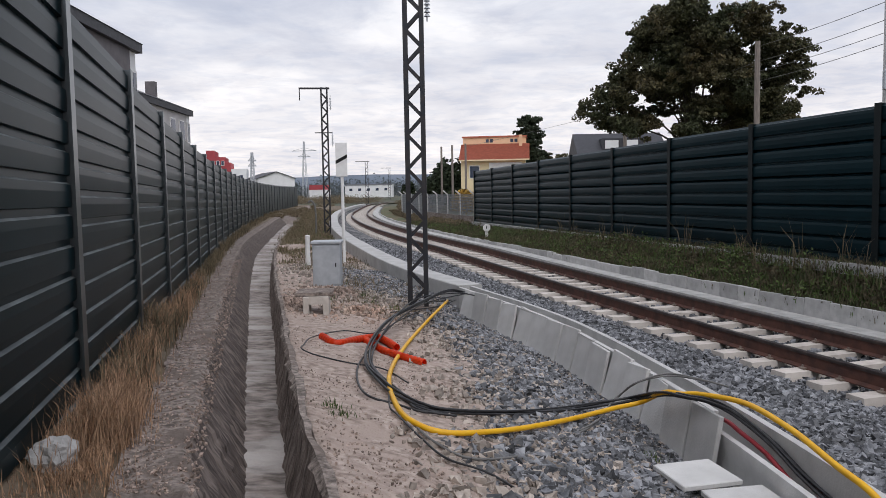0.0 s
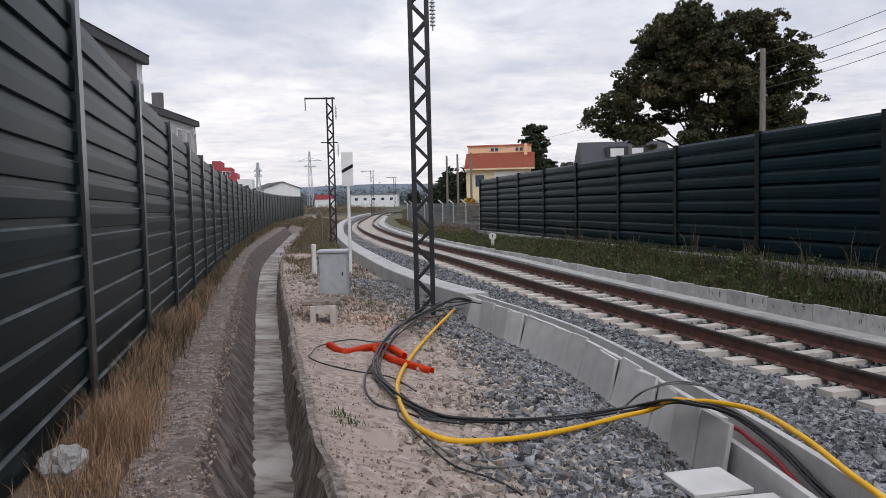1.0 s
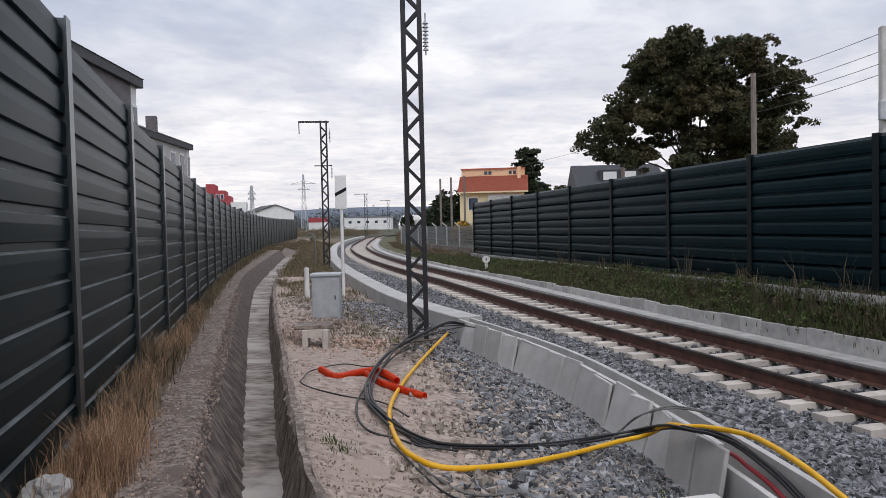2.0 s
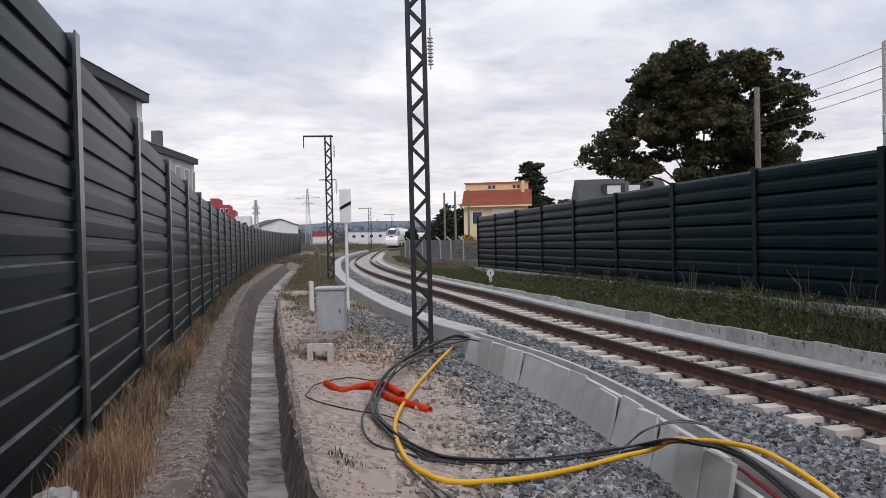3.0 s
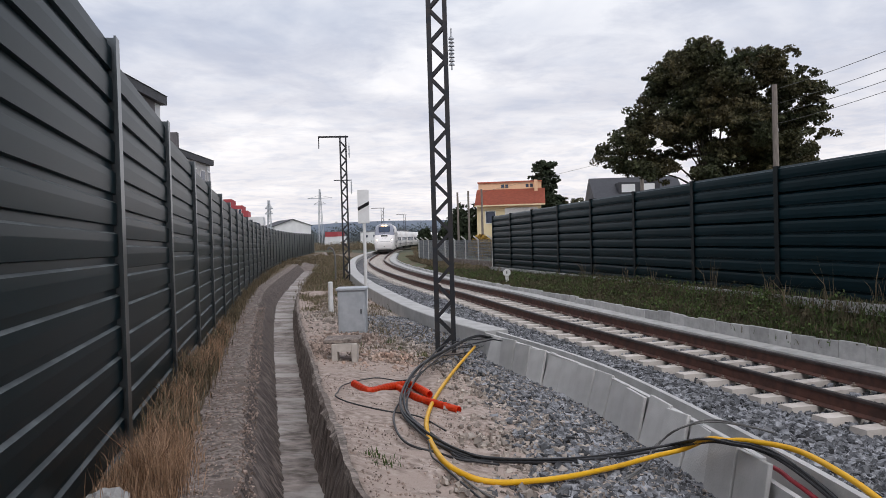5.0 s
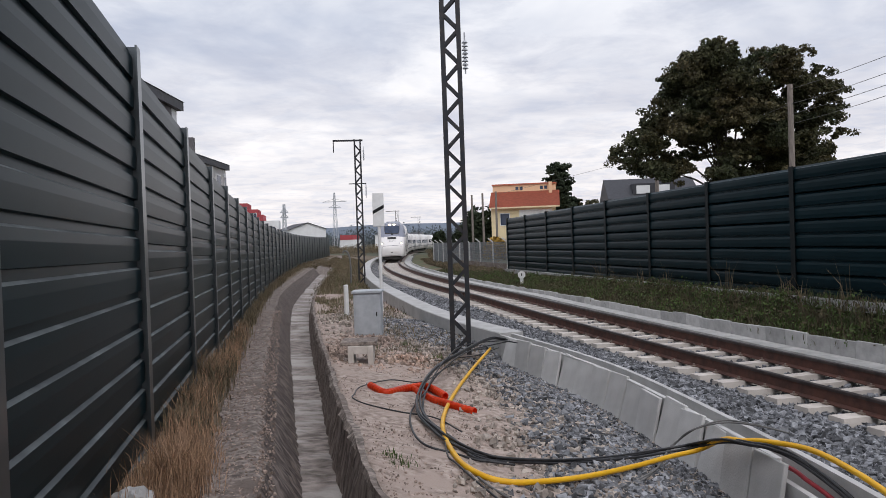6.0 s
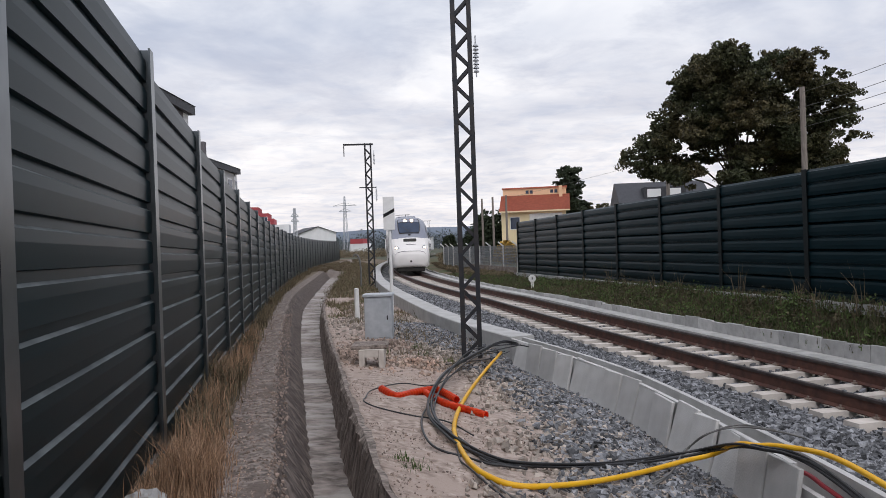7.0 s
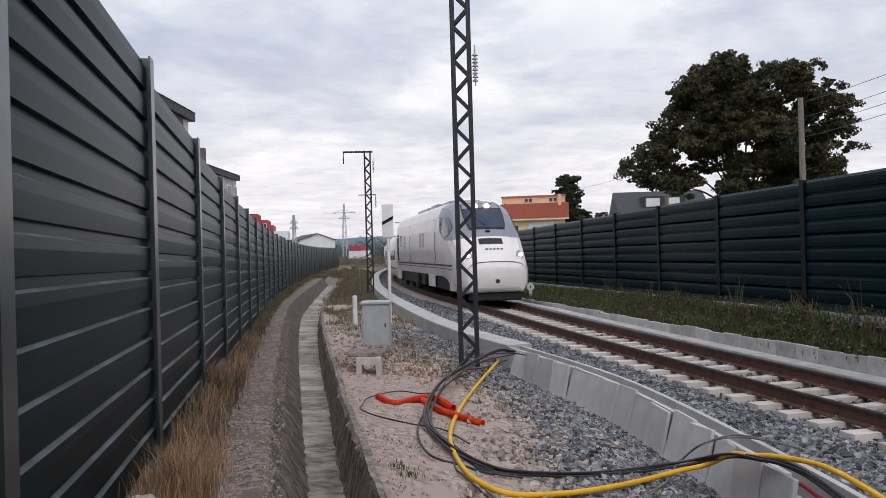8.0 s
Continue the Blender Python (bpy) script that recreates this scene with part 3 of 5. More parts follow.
def shoulder_places(n, y0, y1, power):
    out = []
    r = np.random.default_rng(3)
    for _ in range(n):
        y = y0 + (y1 - y0) * r.random() ** power
        tx, cx = trough_x(y) + trough_w(y) + 0.02, centre_x(y) - 1.36
        u = r.random()
        x = tx + (cx - tx) * u
        out.append((x, y, (track_z(y) - 0.15) * (1 - u) + (track_z(y) - 0.34) * u + r.uniform(-0.015, 0.03)))
    for _ in range(n // 4):
        y = y0 + (y1 - y0) * r.random() ** power
        out.append((centre_x(y) + r.uniform(-1.3, 1.5), y, track_z(y) - 0.33 + r.uniform(-0.03, 0.02)))
    return out


stones("ballast", "loose angular grey ballast stones beside the track", shoulder_places(76000, 4.5, 36, 1.7), 0.034, M["stone"], 11)


def spill_places(n, lo, hi, y0, y1, power):
    out = []
    r = np.random.default_rng(n)
    while len(out) < n:
        y = y0 + (y1 - y0) * r.random() ** power
        tx = trough_x(y) - 0.05
        w = 1.1 + 0.5 * max(0.0, min(1.0, (10.5 - y) / 3)) + 0.7 * noise.noise((y * 0.7, 3.3, 0)) + lo
        x = tx - w * r.random() ** hi * r.uniform(0.7, 1.25)
        if x > drain_r(y) + 0.3:
            out.append((x, y, ground_z(x, y) + r.uniform(-0.01, 0.02)))
    return out


stones("gravel_spill", "grey ballast spilled on the dirt below the leaning slabs", spill_places(28000, 0.45, 1.15, 4.5, 22, 1.25), 0.034, M["stone"], 12)
stones("pale_rubble", "pale stones and rubble scattered over the dirt", spill_places(15000, 0.9, 0.9, 4.5, 24, 1.2), 0.029, M["pebble"], 13)


def clod_places(n):
    out = []
    r = np.random.default_rng(91)
    while len(out) < n:
        y = 4.8 + 14 * r.random() ** 1.4
        a, b = drain_r(y) + 0.1, trough_x(y) - 0.2
        x = r.uniform(a, b)
        if noise.noise((x * 1.3, y * 1.3, 9)) > -0.15:
            out.append((x, y, ground_z(x, y) + r.uniform(-0.008, 0.012)))
    return out


def ledge_places(n):
    out = []
    r = np.random.default_rng(93)
    for _ in range(n):
        y = 4.5 + 18 * r.random() ** 1.4
        k = r.random()
        out.append((wall_l(y) + (drain_l(y) - 0.05 - wall_l(y)) * k, y, drain_z(y) + 0.035 + 0.015 * k))
    return out


stones("ledge_grit", "grit and crumbled mortar on the drain's edge", ledge_places(4500), 0.008, M["clod"], 15)
stones("dirt_clods", "small clods and grit on the trodden dirt", clod_places(9000), 0.007, M["clod"], 14)


def heap_places(x, y, n, sx, sy, h, seed):
    """A low scattered heap."""
    r = np.random.default_rng(seed)
    out = []
    for _ in range(n):
        u, v = r.normal() * sx, r.normal() * sy
        px, py = x + u, y + v
        if drain_r(py) + 0.12 < px < trough_x(py) - 0.25:
            out.append((px, py, ground_z(px, py) + h * r.random() * math.exp(-(u / sx) ** 2 - (v / sy) ** 2)))
    return out


M["brick_bit"] = mat("brick_bit", (0.40, 0.27, 0.21), (0.36, 0.29, 0.245), 5, 0.9, bump=0.4, island=0.5)
stones("brick_rubble", "broken pinkish brick and mortar beside the concrete block", heap_places(-2.75, 14.1, 700, 0.34, 0.55, 0.12, 21), 0.027, M["brick_bit"], 22)
stones("earth_heap", "lumpy brown earth heaped at the drain's edge", heap_places(-4.3, 13.6, 1300, 0.22, 1.1, 0.16, 23) + heap_places(-4.0, 16.4, 900, 0.5, 0.8, 0.12, 24), 0.028, M["clod"], 25)
stones("broken_stone", "pale broken stones strewn round the cabinet and mast", heap_places(-3.6, 16.9, 520, 0.8, 1.0, 0.05, 26) + heap_places(-2.6, 15.6, 420, 0.7, 0.9, 0.05, 27) + heap_places(-6.2, 21.5, 500, 0.5, 2.4, 0.04, 28), 0.034, M["pebble"], 29)


# ---- cable trough and leaning slabs ----
def path_frames(fx, fz, y0, y1, step):
    out = []
    n = int((y1 - y0) / step) + 1
    for k in range(n + 1):
        y = y0 + (y1 - y0) * k / n
        m = (fx(y + 0.1) - fx(y - 0.1)) / 0.2
        q = math.hypot(1, m)
        out.append(((fx(y), y, fz(y)), (1 / q, -m / q, 0), (0, 0, 1)))
    return out


def trough():
    thing = tagged(new("cable_trough"), "pale precast concrete cable trough beside the ballast", "cable trough", kind="structure")
    top = lambda y: track_z(y) + 0.13
    for name, u0, u1, zt in (("left_wall", 0.0, 0.06, 0.0), ("right_wall", 0.26, 0.33, 0.01)):
        V, Fc = extrude_profile([(u0, -0.75), (u1, -0.75), (u1, zt), (u0, zt)], path_frames(trough_x, top, 8.3 if u0 == 0 else 1.5, 16.9, 0.5))
        ob = new(name, raw(name, V, Fc, M["concrete"]))
        ob.parent = thing
    V, Fc = extrude_profile([(0.0, -0.8), (0.33, -0.8), (0.33, -0.36), (0.0, -0.36)], path_frames(trough_x, top, 1.5, 16.9, 0.5))
    ob = new("trough_floor", raw("trough_floor", V, Fc, M["concrete"]))
    ob.parent = thing
    V, Fc = extrude_profile([(0.0, -0.9), (0.55, -0.9), (0.55, 0.02), (0.53, 0.04), (0.02, 0.04), (0.0, 0.02)], path_frames(trough_x, top, 16.9, 120, 0.8))
    ob = new("covered_trough", raw("covered_trough", V, Fc, M["concrete"]))
    ob.parent = thing
    # low open walls near the end
    V, Fc = extrude_profile([(0.0, -0.7), (0.06, -0.7), (0.06, -0.17), (0.0, -0.17)], path_frames(trough_x, top, 1.5, 8.27, 0.5))
    ob = new("low_wall", raw("low_wall", V, Fc, M["concrete"]))
    ob.parent = thing


trough()


def slab_mesh(w, h, t=0.05, m="concrete"):
    bm = box(-w / 2, w / 2, 0, t, 0, h, 0.008)
    me = bpy.data.meshes.new("cover_slab")
    bm.to_mesh(me)
    bm.free()
    me.materials.append(M[m])
    return me


SLABS = [slab_mesh(0.60, 0.72), slab_mesh(0.58, 0.74), slab_mesh(0.61, 0.71)]
y, k = 8.3, 0
while y < 16.5:
    m = (trough_x(y + 0.1) - trough_x(y - 0.1)) / 0.2
    ang = math.atan2(1, m)
    lean = 10 + 7 * rng.random()
    g = track_z(y) + 0.15 - 0.69 - 0.03 * rng.random()
    off = -0.19 - 0.02 * rng.random()
    q = math.hypot(1, m)
    ob = new("cover_slab", SLABS[k % 3])
    ob.matrix_basis = Matrix.Translation((trough_x(y) + off / q, y - off * m / q, g)) @ Matrix.Rotation(ang, 4, "Z") @ Matrix.Rotation(radians(-(-lean)), 4, "X") @ Matrix.Rotation(radians(rng.uniform(-4.5, 4.5)), 4, "Y") @ Matrix.Rotation(math.pi, 4, "Z")
    tagged(ob, "pale concrete cover slab leaning against the trough", "concrete slab", "leaning cover slabs")
    y += 0.62 / q
    k += 1


# ---- right gutter with upright slabs ----
def gutter():
    thing = tagged(new("gutter"), "concrete gutter with a low upstand of uneven slabs", "gutter", kind="structure")
    fr = frames_along(s_of_y(2), s_of_y(110), 1.0, 1.45, -0.16)
    V, Fc = extrude_profile([(-0.15, -0.3), (0.45, -0.3), (0.45, 0.02), (0.02, 0.03), (-0.15, 0.06)], fr)
    ob = new("gutter_base", raw("gutter_base", V, Fc, M["kerb"]))
    ob.parent = thing
    me = slab_mesh(0.60, 0.36, 0.07, "kerb")
    s, k = s_of_y(3), 0
    while s < s_of_y(95):
        yy = float(np.interp(s, ARC, YS))
        p, h = track_at(s, 1.95, -0.21 + 0.045 * rng.random() - 0.19 * min(1.0, max(0.0, (yy - 15) / 14)))
        share("upstand_slab", me, thing, Matrix.Translation(p) @ Matrix.Rotation(math.atan2(h.y, h.x), 4, "Z") @ Matrix.Rotation(radians(rng.uniform(-4, 4)), 4, "X") @ Matrix.Rotation(radians(rng.uniform(-1.5, 1.5)), 4, "Y"))
        s += 0.605
        k += 1


gutter()


# ---- lattice masts ----
def lattice_mast(loc, rz, w, dep, h, pitch, label, leg=0.06, bar=0.035):
    thing = tagged(new("lattice_mast"), label, "mast")
    thing.matrix_basis = Matrix.Translation(loc) @ Matrix.Rotation(rz, 4, "Z")
    for sx in (-1, 1):
        bm = bmesh.new()
        x = sx * w / 2
        add_box(bm, min(x, x - sx * leg), max(x, x - sx * leg), -dep / 2, -dep / 2 + 0.012, -0.3, h)
        add_box(bm, min(x, x - sx * leg), max(x, x - sx * leg), dep / 2 - 0.012, dep / 2, -0.3, h)
        add_box(bm, min(x, x - sx * 0.012), max(x, x - sx * 0.012), -dep / 2 + 0.012, dep / 2 - 0.012, -0.3, h)
        part("leg", bm, M["mast"], thing)
    n = int(h / pitch)
    e = w / 2 - leg * 0.5
    bars = []
    for a, b in (((-e, 0, 0), (e, 0, pitch / 2)), ((e, 0, 0), (-e, 0, pitch / 2))):
        bm = bmesh.new()
        add_bar(bm, a, b, 0.012, bar)
        me = bpy.data.meshes.new("lacing_bar")
        bm.to_mesh(me)
        bm.free()
        me.materials.append(M["mast"])
        bars.append(me)
    for fy in (-dep / 2 + 0.02, dep / 2 - 0.02):
        for k in range(2 * n):
            share("lacing_bar", bars[k % 2], thing, pose(0, fy, 0.05 + k * pitch / 2))
    return thing


def insulator(parent, x, y, z0, z1, r=0.055):
    bm = bmesh.new()
    n = 8
    for k in range(n):
        z = z0 + (z1 - z0) * (k + 0.5) / n
        bmesh.ops.create_cone(bm, cap_ends=True, segments=12, radius1=r, radius2=r * 0.45, depth=(z1 - z0) / n * 0.6, matrix=Matrix.Translation((x, y, z)))
    tube_bm([(x, y, z0 - 0.08), (x, y, z1 + 0.15)], 0.014, 6, bm)
    part("insulator", bm, M["galv"], parent, "grey ribbed insulator")


mast_near = lattice_mast((-1.95, 15.2, -0.25), radians(8), 0.40, 0.17, 8.6, 0.66, "tall dark steel lattice mast standing on the dirt", 0.088, 0.062)
insulator(mast_near, 0.27, 0.0, 5.55, 6.12, 0.062)
part("foundation", box(-0.35, 0.35, -0.3, 0.3, -0.4, 0.03, 0.02), M["old_concrete"], mast_near)
mast_far = lattice_mast((-11.85, 41.6, -0.3), radians(16), 0.40, 0.3, 8.05, 0.70, "dark steel lattice mast with a top cross-arm", 0.085, 0.07)
bm = bmesh.new()
add_bar(bm, (-1.35, 0, 8.0), (0.3, 0, 8.0), 0.09)
add_bar(bm, (-1.32, 0, 8.0), (-1.32, 0, 7.35), 0.05)
part("cross_arm", bm, M["mast"], mast_far)
bm = bmesh.new()
add_bar(bm, (-0.55, 0, 5.6), (0.4, 0, 5.6), 0.05)
part("bracket", bm, M["mast"], mast_far)
insulator(mast_far, 0.33, 0, 6.9, 7.5, 0.06)
insulator(mast_far, 0.40, 0, 4.9, 5.5, 0.06)
for x, y, h in ((-31.3, 128, 7.6), (-37.8, 175, 7.9)):
    t = lattice_mast((x, y, -0.3), 0.2, 0.5, 0.3, h, 1.2, "distant dark lattice mast beside the track", 0.07, 0.05)
    bm = bmesh.new()
    add_bar(bm, (-1.9, 0, h - 0.1), (0.5, 0, h - 0.1), 0.09)
    part("cross_arm", bm, M["mast"], t)


# ---- trackside things ----
def cabinet():
    t = tagged(new("equipment_cabinet"), "galvanised grey trackside cabinet on a concrete plinth", "cabinet")
    t.matrix_basis = Matrix.Translation((-4.47, 17.5, -0.16)) @ Matrix.Rotation(radians(10), 4, "Z")
    part("plinth", box(-0.36, 0.36, -0.28, 0.28, -0.25, 0.05, 0.01), M["old_concrete"], t)
    part("body", box(-0.31, 0.31, -0.24, 0.24, 0.05, 1.02, 0.012), M["galv"], t)
    part("lid", box(-0.345, 0.345, -0.275, 0.275, 1.02, 1.09, 0.015), M["galv"], t, "overhanging grey lid")
    part("door", box(-0.27, 0.27, -0.252, -0.241, 0.10, 0.98, 0.004), M["galv"], t)
    part("latch", box(0.2, 0.225, -0.27, -0.252, 0.5, 0.6, 0.004), M["mast"], t)


cabinet()


def block():
    t = tagged(new("concrete_block"), "old concrete slab resting on a U-shaped block", "concrete block")
    t.matrix_basis = Matrix.Translation((-3.42, 13.4, -0.07)) @ Matrix.Rotation(radians(12), 4, "Z")
    bm = bmesh.new()
    add_box(bm, -0.22, -0.12, -0.2, 0.2, -0.1, 0.30, None, 0.01)
    add_box(bm, 0.12, 0.22, -0.2, 0.2, -0.1, 0.30, None, 0.01)
    add_box(bm, -0.119, 0.119, -0.19, 0.19, 0.17, 0.30)
    part("u_block", bm, M["sleeper"], t)
    part("slab", box(-0.36, 0.27, -0.12, 0.5, 0.303, 0.37, 0.01), M["old_concrete"], t)


block()


def post_thing(name, label, cat, loc, r, h, m):
    t = tagged(new(name), label, cat)
    t.matrix_basis = Matrix.Translation(loc)
    bm = bmesh.new()
    bmesh.ops.create_cone(bm, cap_ends=True, segments=12, radius1=r, radius2=r * 0.92, depth=h + 0.3, matrix=Matrix.Translation((0, 0, h / 2 - 0.15)))
    part("shaft", bm, m, t, smooth=False)
    bm = bmesh.new()
    bmesh.ops.create_uvsphere(bm, u_segments=12, v_segments=6, radius=r, matrix=Matrix.Translation((0, 0, h)) @ Matrix.Diagonal((1, 1, 0.4, 1)))
    part("cap", bm, m, t)


post_thing("marker_post", "short white marker post beside the drain", "post", (-6.45, 22.0, 0.0), 0.075, 0.78, M["white"])


def distance_board():
    t = tagged(new("distance_board"), "white trackside board with one black diagonal bar on a pale pole", "sign")
    t.matrix_basis = Matrix.Translation((-5.93, 24.0, -0.05)) @ Matrix.Rotation(radians(8), 4, "Z")
    part("pole", tube_bm([(0, 0, -0.2), (0, 0, 3.6)], 0.05, 12), M["white"], t)
    part("board", box(-0.18, 0.18, -0.075, -0.05, 2.56, 3.62, 0.01), M["white"], t)
    bm = bmesh.new()
    v = [bm.verts.new(p) for p in ((-0.18, -0.079, 2.95), (0.18, -0.079, 3.14), (0.18, -0.079, 3.25), (-0.18, -0.079, 3.06))]
    bm.faces.new(v)
    bmesh.ops.solidify(bm, geom=bm.faces[:], thickness=-0.003)
    part("diagonal_bar", bm, M["black"], t, "black diagonal bar")


distance_board()


def kilometre_marker():
    t = tagged(new("track_marker"), "small white track marker plate on a stub in the grass", "marker")
    t.matrix_basis = Matrix.Translation((-2.3, 33.6, -0.2)) @ Matrix.Rotation(radians(5), 4, "Z")
    part("stub", box(-0.07, 0.07, -0.05, 0.05, -0.2, 0.5, 0.01), M["white"], t)
    bm = bmesh.new()
    bmesh.ops.create_cone(bm, cap_ends=True, segments=8, radius1=0.17, radius2=0.17, depth=0.05, matrix=Matrix.Translation((0, -0.07, 0.6)) @ Matrix.Rotation(radians(90), 4, "X") @ Matrix.Rotation(radians(22.5), 4, "Z"))
    part("plate", bm, M["white"], t)
    bm = box(-0.02, 0.02, -0.1, -0.096, 0.55, 0.68)
    part("bar_mark", bm, M["black"], t)


kilometre_marker()
t = tagged(new("vent_pipe"), "grey bent vent pipe beside the drain", "pipe")
t.matrix_basis = Matrix.Translation((-11.95, 39.5, 0.0))
part("pipe", tube_bm(spline([(0.1, 0, -0.4), (0.12, 0, 0.8), (0.05, 0, 1.4), (-0.14, 0, 1.62), (-0.28, 0, 1.5)], 6), 0.05, 10), M["wire"], t)

# ---- boulder by the barrier ----
bm = bmesh.new()
bmesh.ops.create_icosphere(bm, subdivisions=4, radius=0.135)
for v in bm.verts:
    n = v.co.normalized()
    v.co *= 1 + 0.30 * noise.noise(n * 1.7) + 0.14 * noise.noise(n * 4.5) + 0.05 * noise.noise(n * 11)
    v.co.z *= 0.9
ob = mesh_ob("rock", bm, M["rock"])
ob.matrix_basis = Matrix.Translation((-2.25, 4.71, 0.46))
tagged(ob, "pale rough rock lying in dry grass", "rock")


# ---- cables and pipes ----
def run(name, label, cat, pts, r, m, sides=8, group=""):
    ob = mesh_ob(name, tube_bm(spline(pts, 8), r, sides), m, smooth=True)
    return tagged(ob, label, cat, group)


def ribbed(name, label, pts, r, m, group):
    """Corrugated pipe, open at its ends."""
    P = spline(pts, 26)
    bm = bmesh.new()
    rings = []
    for i, p in enumerate(P):
        d = (P[min(i + 1, len(P) - 1)] - P[max(i - 1, 0)]).normalized()
        a = d.cross(Vector((0, 0, 1))).normalized()
        u = a.cross(d)
        q = r * (1.0 if i % 4 < 2 else 0.9)
        rings.append([bm.verts.new(p + q * (math.cos(k * math.pi / 6) * a + math.sin(k * math.pi / 6) * u)) for k in range(12)])
    for q, w in zip(rings[:-1], rings[1:]):
        for k in range(12):
            bm.faces.new((q[k], q[(k + 1) % 12], w[(k + 1) % 12], w[k]))
    bmesh.ops.solidify(bm, geom=bm.faces[:], thickness=0.006)
    tagged(mesh_ob(name, bm, m, smooth=True), label, "pipe", group)


run("yellow_conduit", "long yellow plastic conduit snaking from the trough over the dirt", "conduit", [(-1.4, 15.32, -0.132), (-1.455, 13.18, -0.186), (-1.346, 10.692, -0.125), (-1.102, 8.747, -0.019), (-0.708, 7.328, 0.05), (-0.422, 6.856, 0.04), (-0.176, 6.856, -0.019), (0.12, 7.112, -0.085), (0.446, 7.569, -0.18), (0.887, 8.323, -0.31), (1.329, 9.0, -0.39), (1.653, 9.204, -0.368), (1.83, 8.70, -0.12), (1.98, 8.50, -0.08), (2.14, 8.35, -0.04), (2.44, 7.84, 0.02), (2.62, 7.09, 0.02), (2.76, 6.45, -0.05), (2.88, 6.06, -0.12), (3.02, 5.5, -0.34)], 0.026, M["yellow"], 12)
BUNDLE = [(-1.156, 15.856, -0.045), (-1.438, 15.575, 0.017), (-1.71, 14.248, -0.008), (-1.868, 12.314, 0.003), (-1.74, 10.52, 0.008), (-1.451, 9.128, 0.031), (-1.072, 8.313, 0.01), (-0.816, 7.841, 0.01), (-0.57, 7.614, -0.019), (-0.294, 7.653, -0.078), (0.228, 8.175, -0.236), (0.731, 8.735, -0.362), (1.175, 9.258, -0.441), (1.574, 9.364, -0.393), (1.82, 8.72, -0.15), (2.03, 8.39, -0.10), (2.19, 8.21, -0.09), (2.39, 8.03, -0.15), (2.60, 7.65, -0.28), (2.73, 7.1, -0.40), (2.87, 6.5, -0.47), (3.02, 5.9, -0.50)]
for k, (dx, dz) in enumerate(((0, 0), (0.028, 0.012), (-0.02, 0.024), (0.012, 0.034))):
    run("black_cable", "black cable of a bundle looping from the trough over the slabs", "cable", [(x + dx + 0.012 * math.sin(k * 2 + j), y + 0.03 * math.sin(j * 1.3 + k * 1.7), z + dz) for j, (x, y, z) in enumerate(BUNDLE)], 0.014, M["cable"], 8, "bundle of black cables")
run("black_cable", "loose black cable looped on the dirt", "cable", [(-1.063, 15.763, -0.045), (-1.625, 14.105, 0.003), (-1.797, 12.297, -0.042), (-1.672, 10.454, -0.013), (-1.565, 9.239, 0.02), (-1.313, 8.191, 0.075), (-1.036, 7.539, 0.095), (-0.75, 7.51, 0.026), (-0.491, 7.446, -0.019), (-0.23, 7.657, -0.087), (0.309, 8.196, -0.244), (0.799, 8.784, -0.381)], 0.012, M["cable"], 8, "bundle of black cables")
run("black_cable", "loose black cable looped on the dirt", "cable", [(-0.894, 15.643, -0.067), (-1.229, 15.383, 0.012), (-1.845, 14.797, 0.006), (-1.823, 12.865, 0.053), (-1.742, 11.324, 0.008), (-1.539, 9.779, 0.015), (-1.308, 8.97, 0.001), (-0.836, 8.087, -0.009), (-0.56, 7.506, -0.009), (-0.186, 7.496, -0.068)], 0.012, M["cable"], 8, "bundle of black cables")
run("thin_cable", "thin black cable lying in a loop on the dirt", "cable", [(-0.883, 8.719, -0.079), (-1.269, 9.184, -0.039), (-1.675, 9.134, 0.04), (-2.101, 9.253, 0.099), (-2.313, 9.367, 0.148), (-2.402, 9.712, 0.129), (-2.533, 10.46, 0.079), (-2.418, 11.55, -0.037), (-1.947, 11.584, -0.073), (-1.871, 13.066, -0.127), (-1.742, 14.482, -0.182)], 0.009, M["cable"])
run("thin_cable", "thin black cable trailing over the dirt", "cable", [(-0.982, 8.223, 0.02), (-0.794, 7.382, 0.05), (-0.646, 7.055, 0.06), (-0.329, 6.471, 0.05), (-0.072, 6.095, 0.03), (0.285, 5.996, -0.049), (0.899, 5.649, -0.277), (1.592, 5.353, -0.475)], 0.009, M["cable"])
run("thin_cable", "thin black cable curled at the mast's foot", "cable", [(-2.863, 15.748, -0.227), (-2.516, 15.811, -0.242), (-2.208, 16.122, -0.231), (-1.82, 15.831, -0.231), (-1.364, 15.643, -0.161)], 0.009, M["cable"])
run("thin_cable", "thin black cable curled at the mast's foot", "cable", [(-2.665, 15.054, -0.227), (-2.386, 14.321, -0.205), (-2.014, 14.473, -0.182), (-1.601, 15.002, -0.208), (-1.27, 15.643, -0.161)], 0.009, M["cable"])
run("steel_wire", "stiff grey wire bent over the leaning slabs", "wire", [(2.545, 9.04, -0.134), (2.309, 9.21, -0.108), (1.993, 9.551, -0.15), (1.625, 9.439, -0.208), (1.418, 9.589, -0.434), (1.138, 8.585, -0.415), (0.799, 7.653, -0.315), (0.474, 6.815, -0.173), (0.087, 6.283, -0.029), (-0.23, 6.491, 0.02), (-0.487, 6.936, 0.02)], 0.011, M["wire"])
run("steel_wire", "stiff grey wire twisted round the bent wire", "wire", [(2.30, 9.22, -0.10), (1.99, 9.57, -0.13), (1.66, 9.43, -0.19), (1.47, 9.60, -0.38), (1.36, 9.46, -0.43), (1.16, 8.62, -0.40), (0.95, 8.1, -0.36)], 0.010, M["wire"])
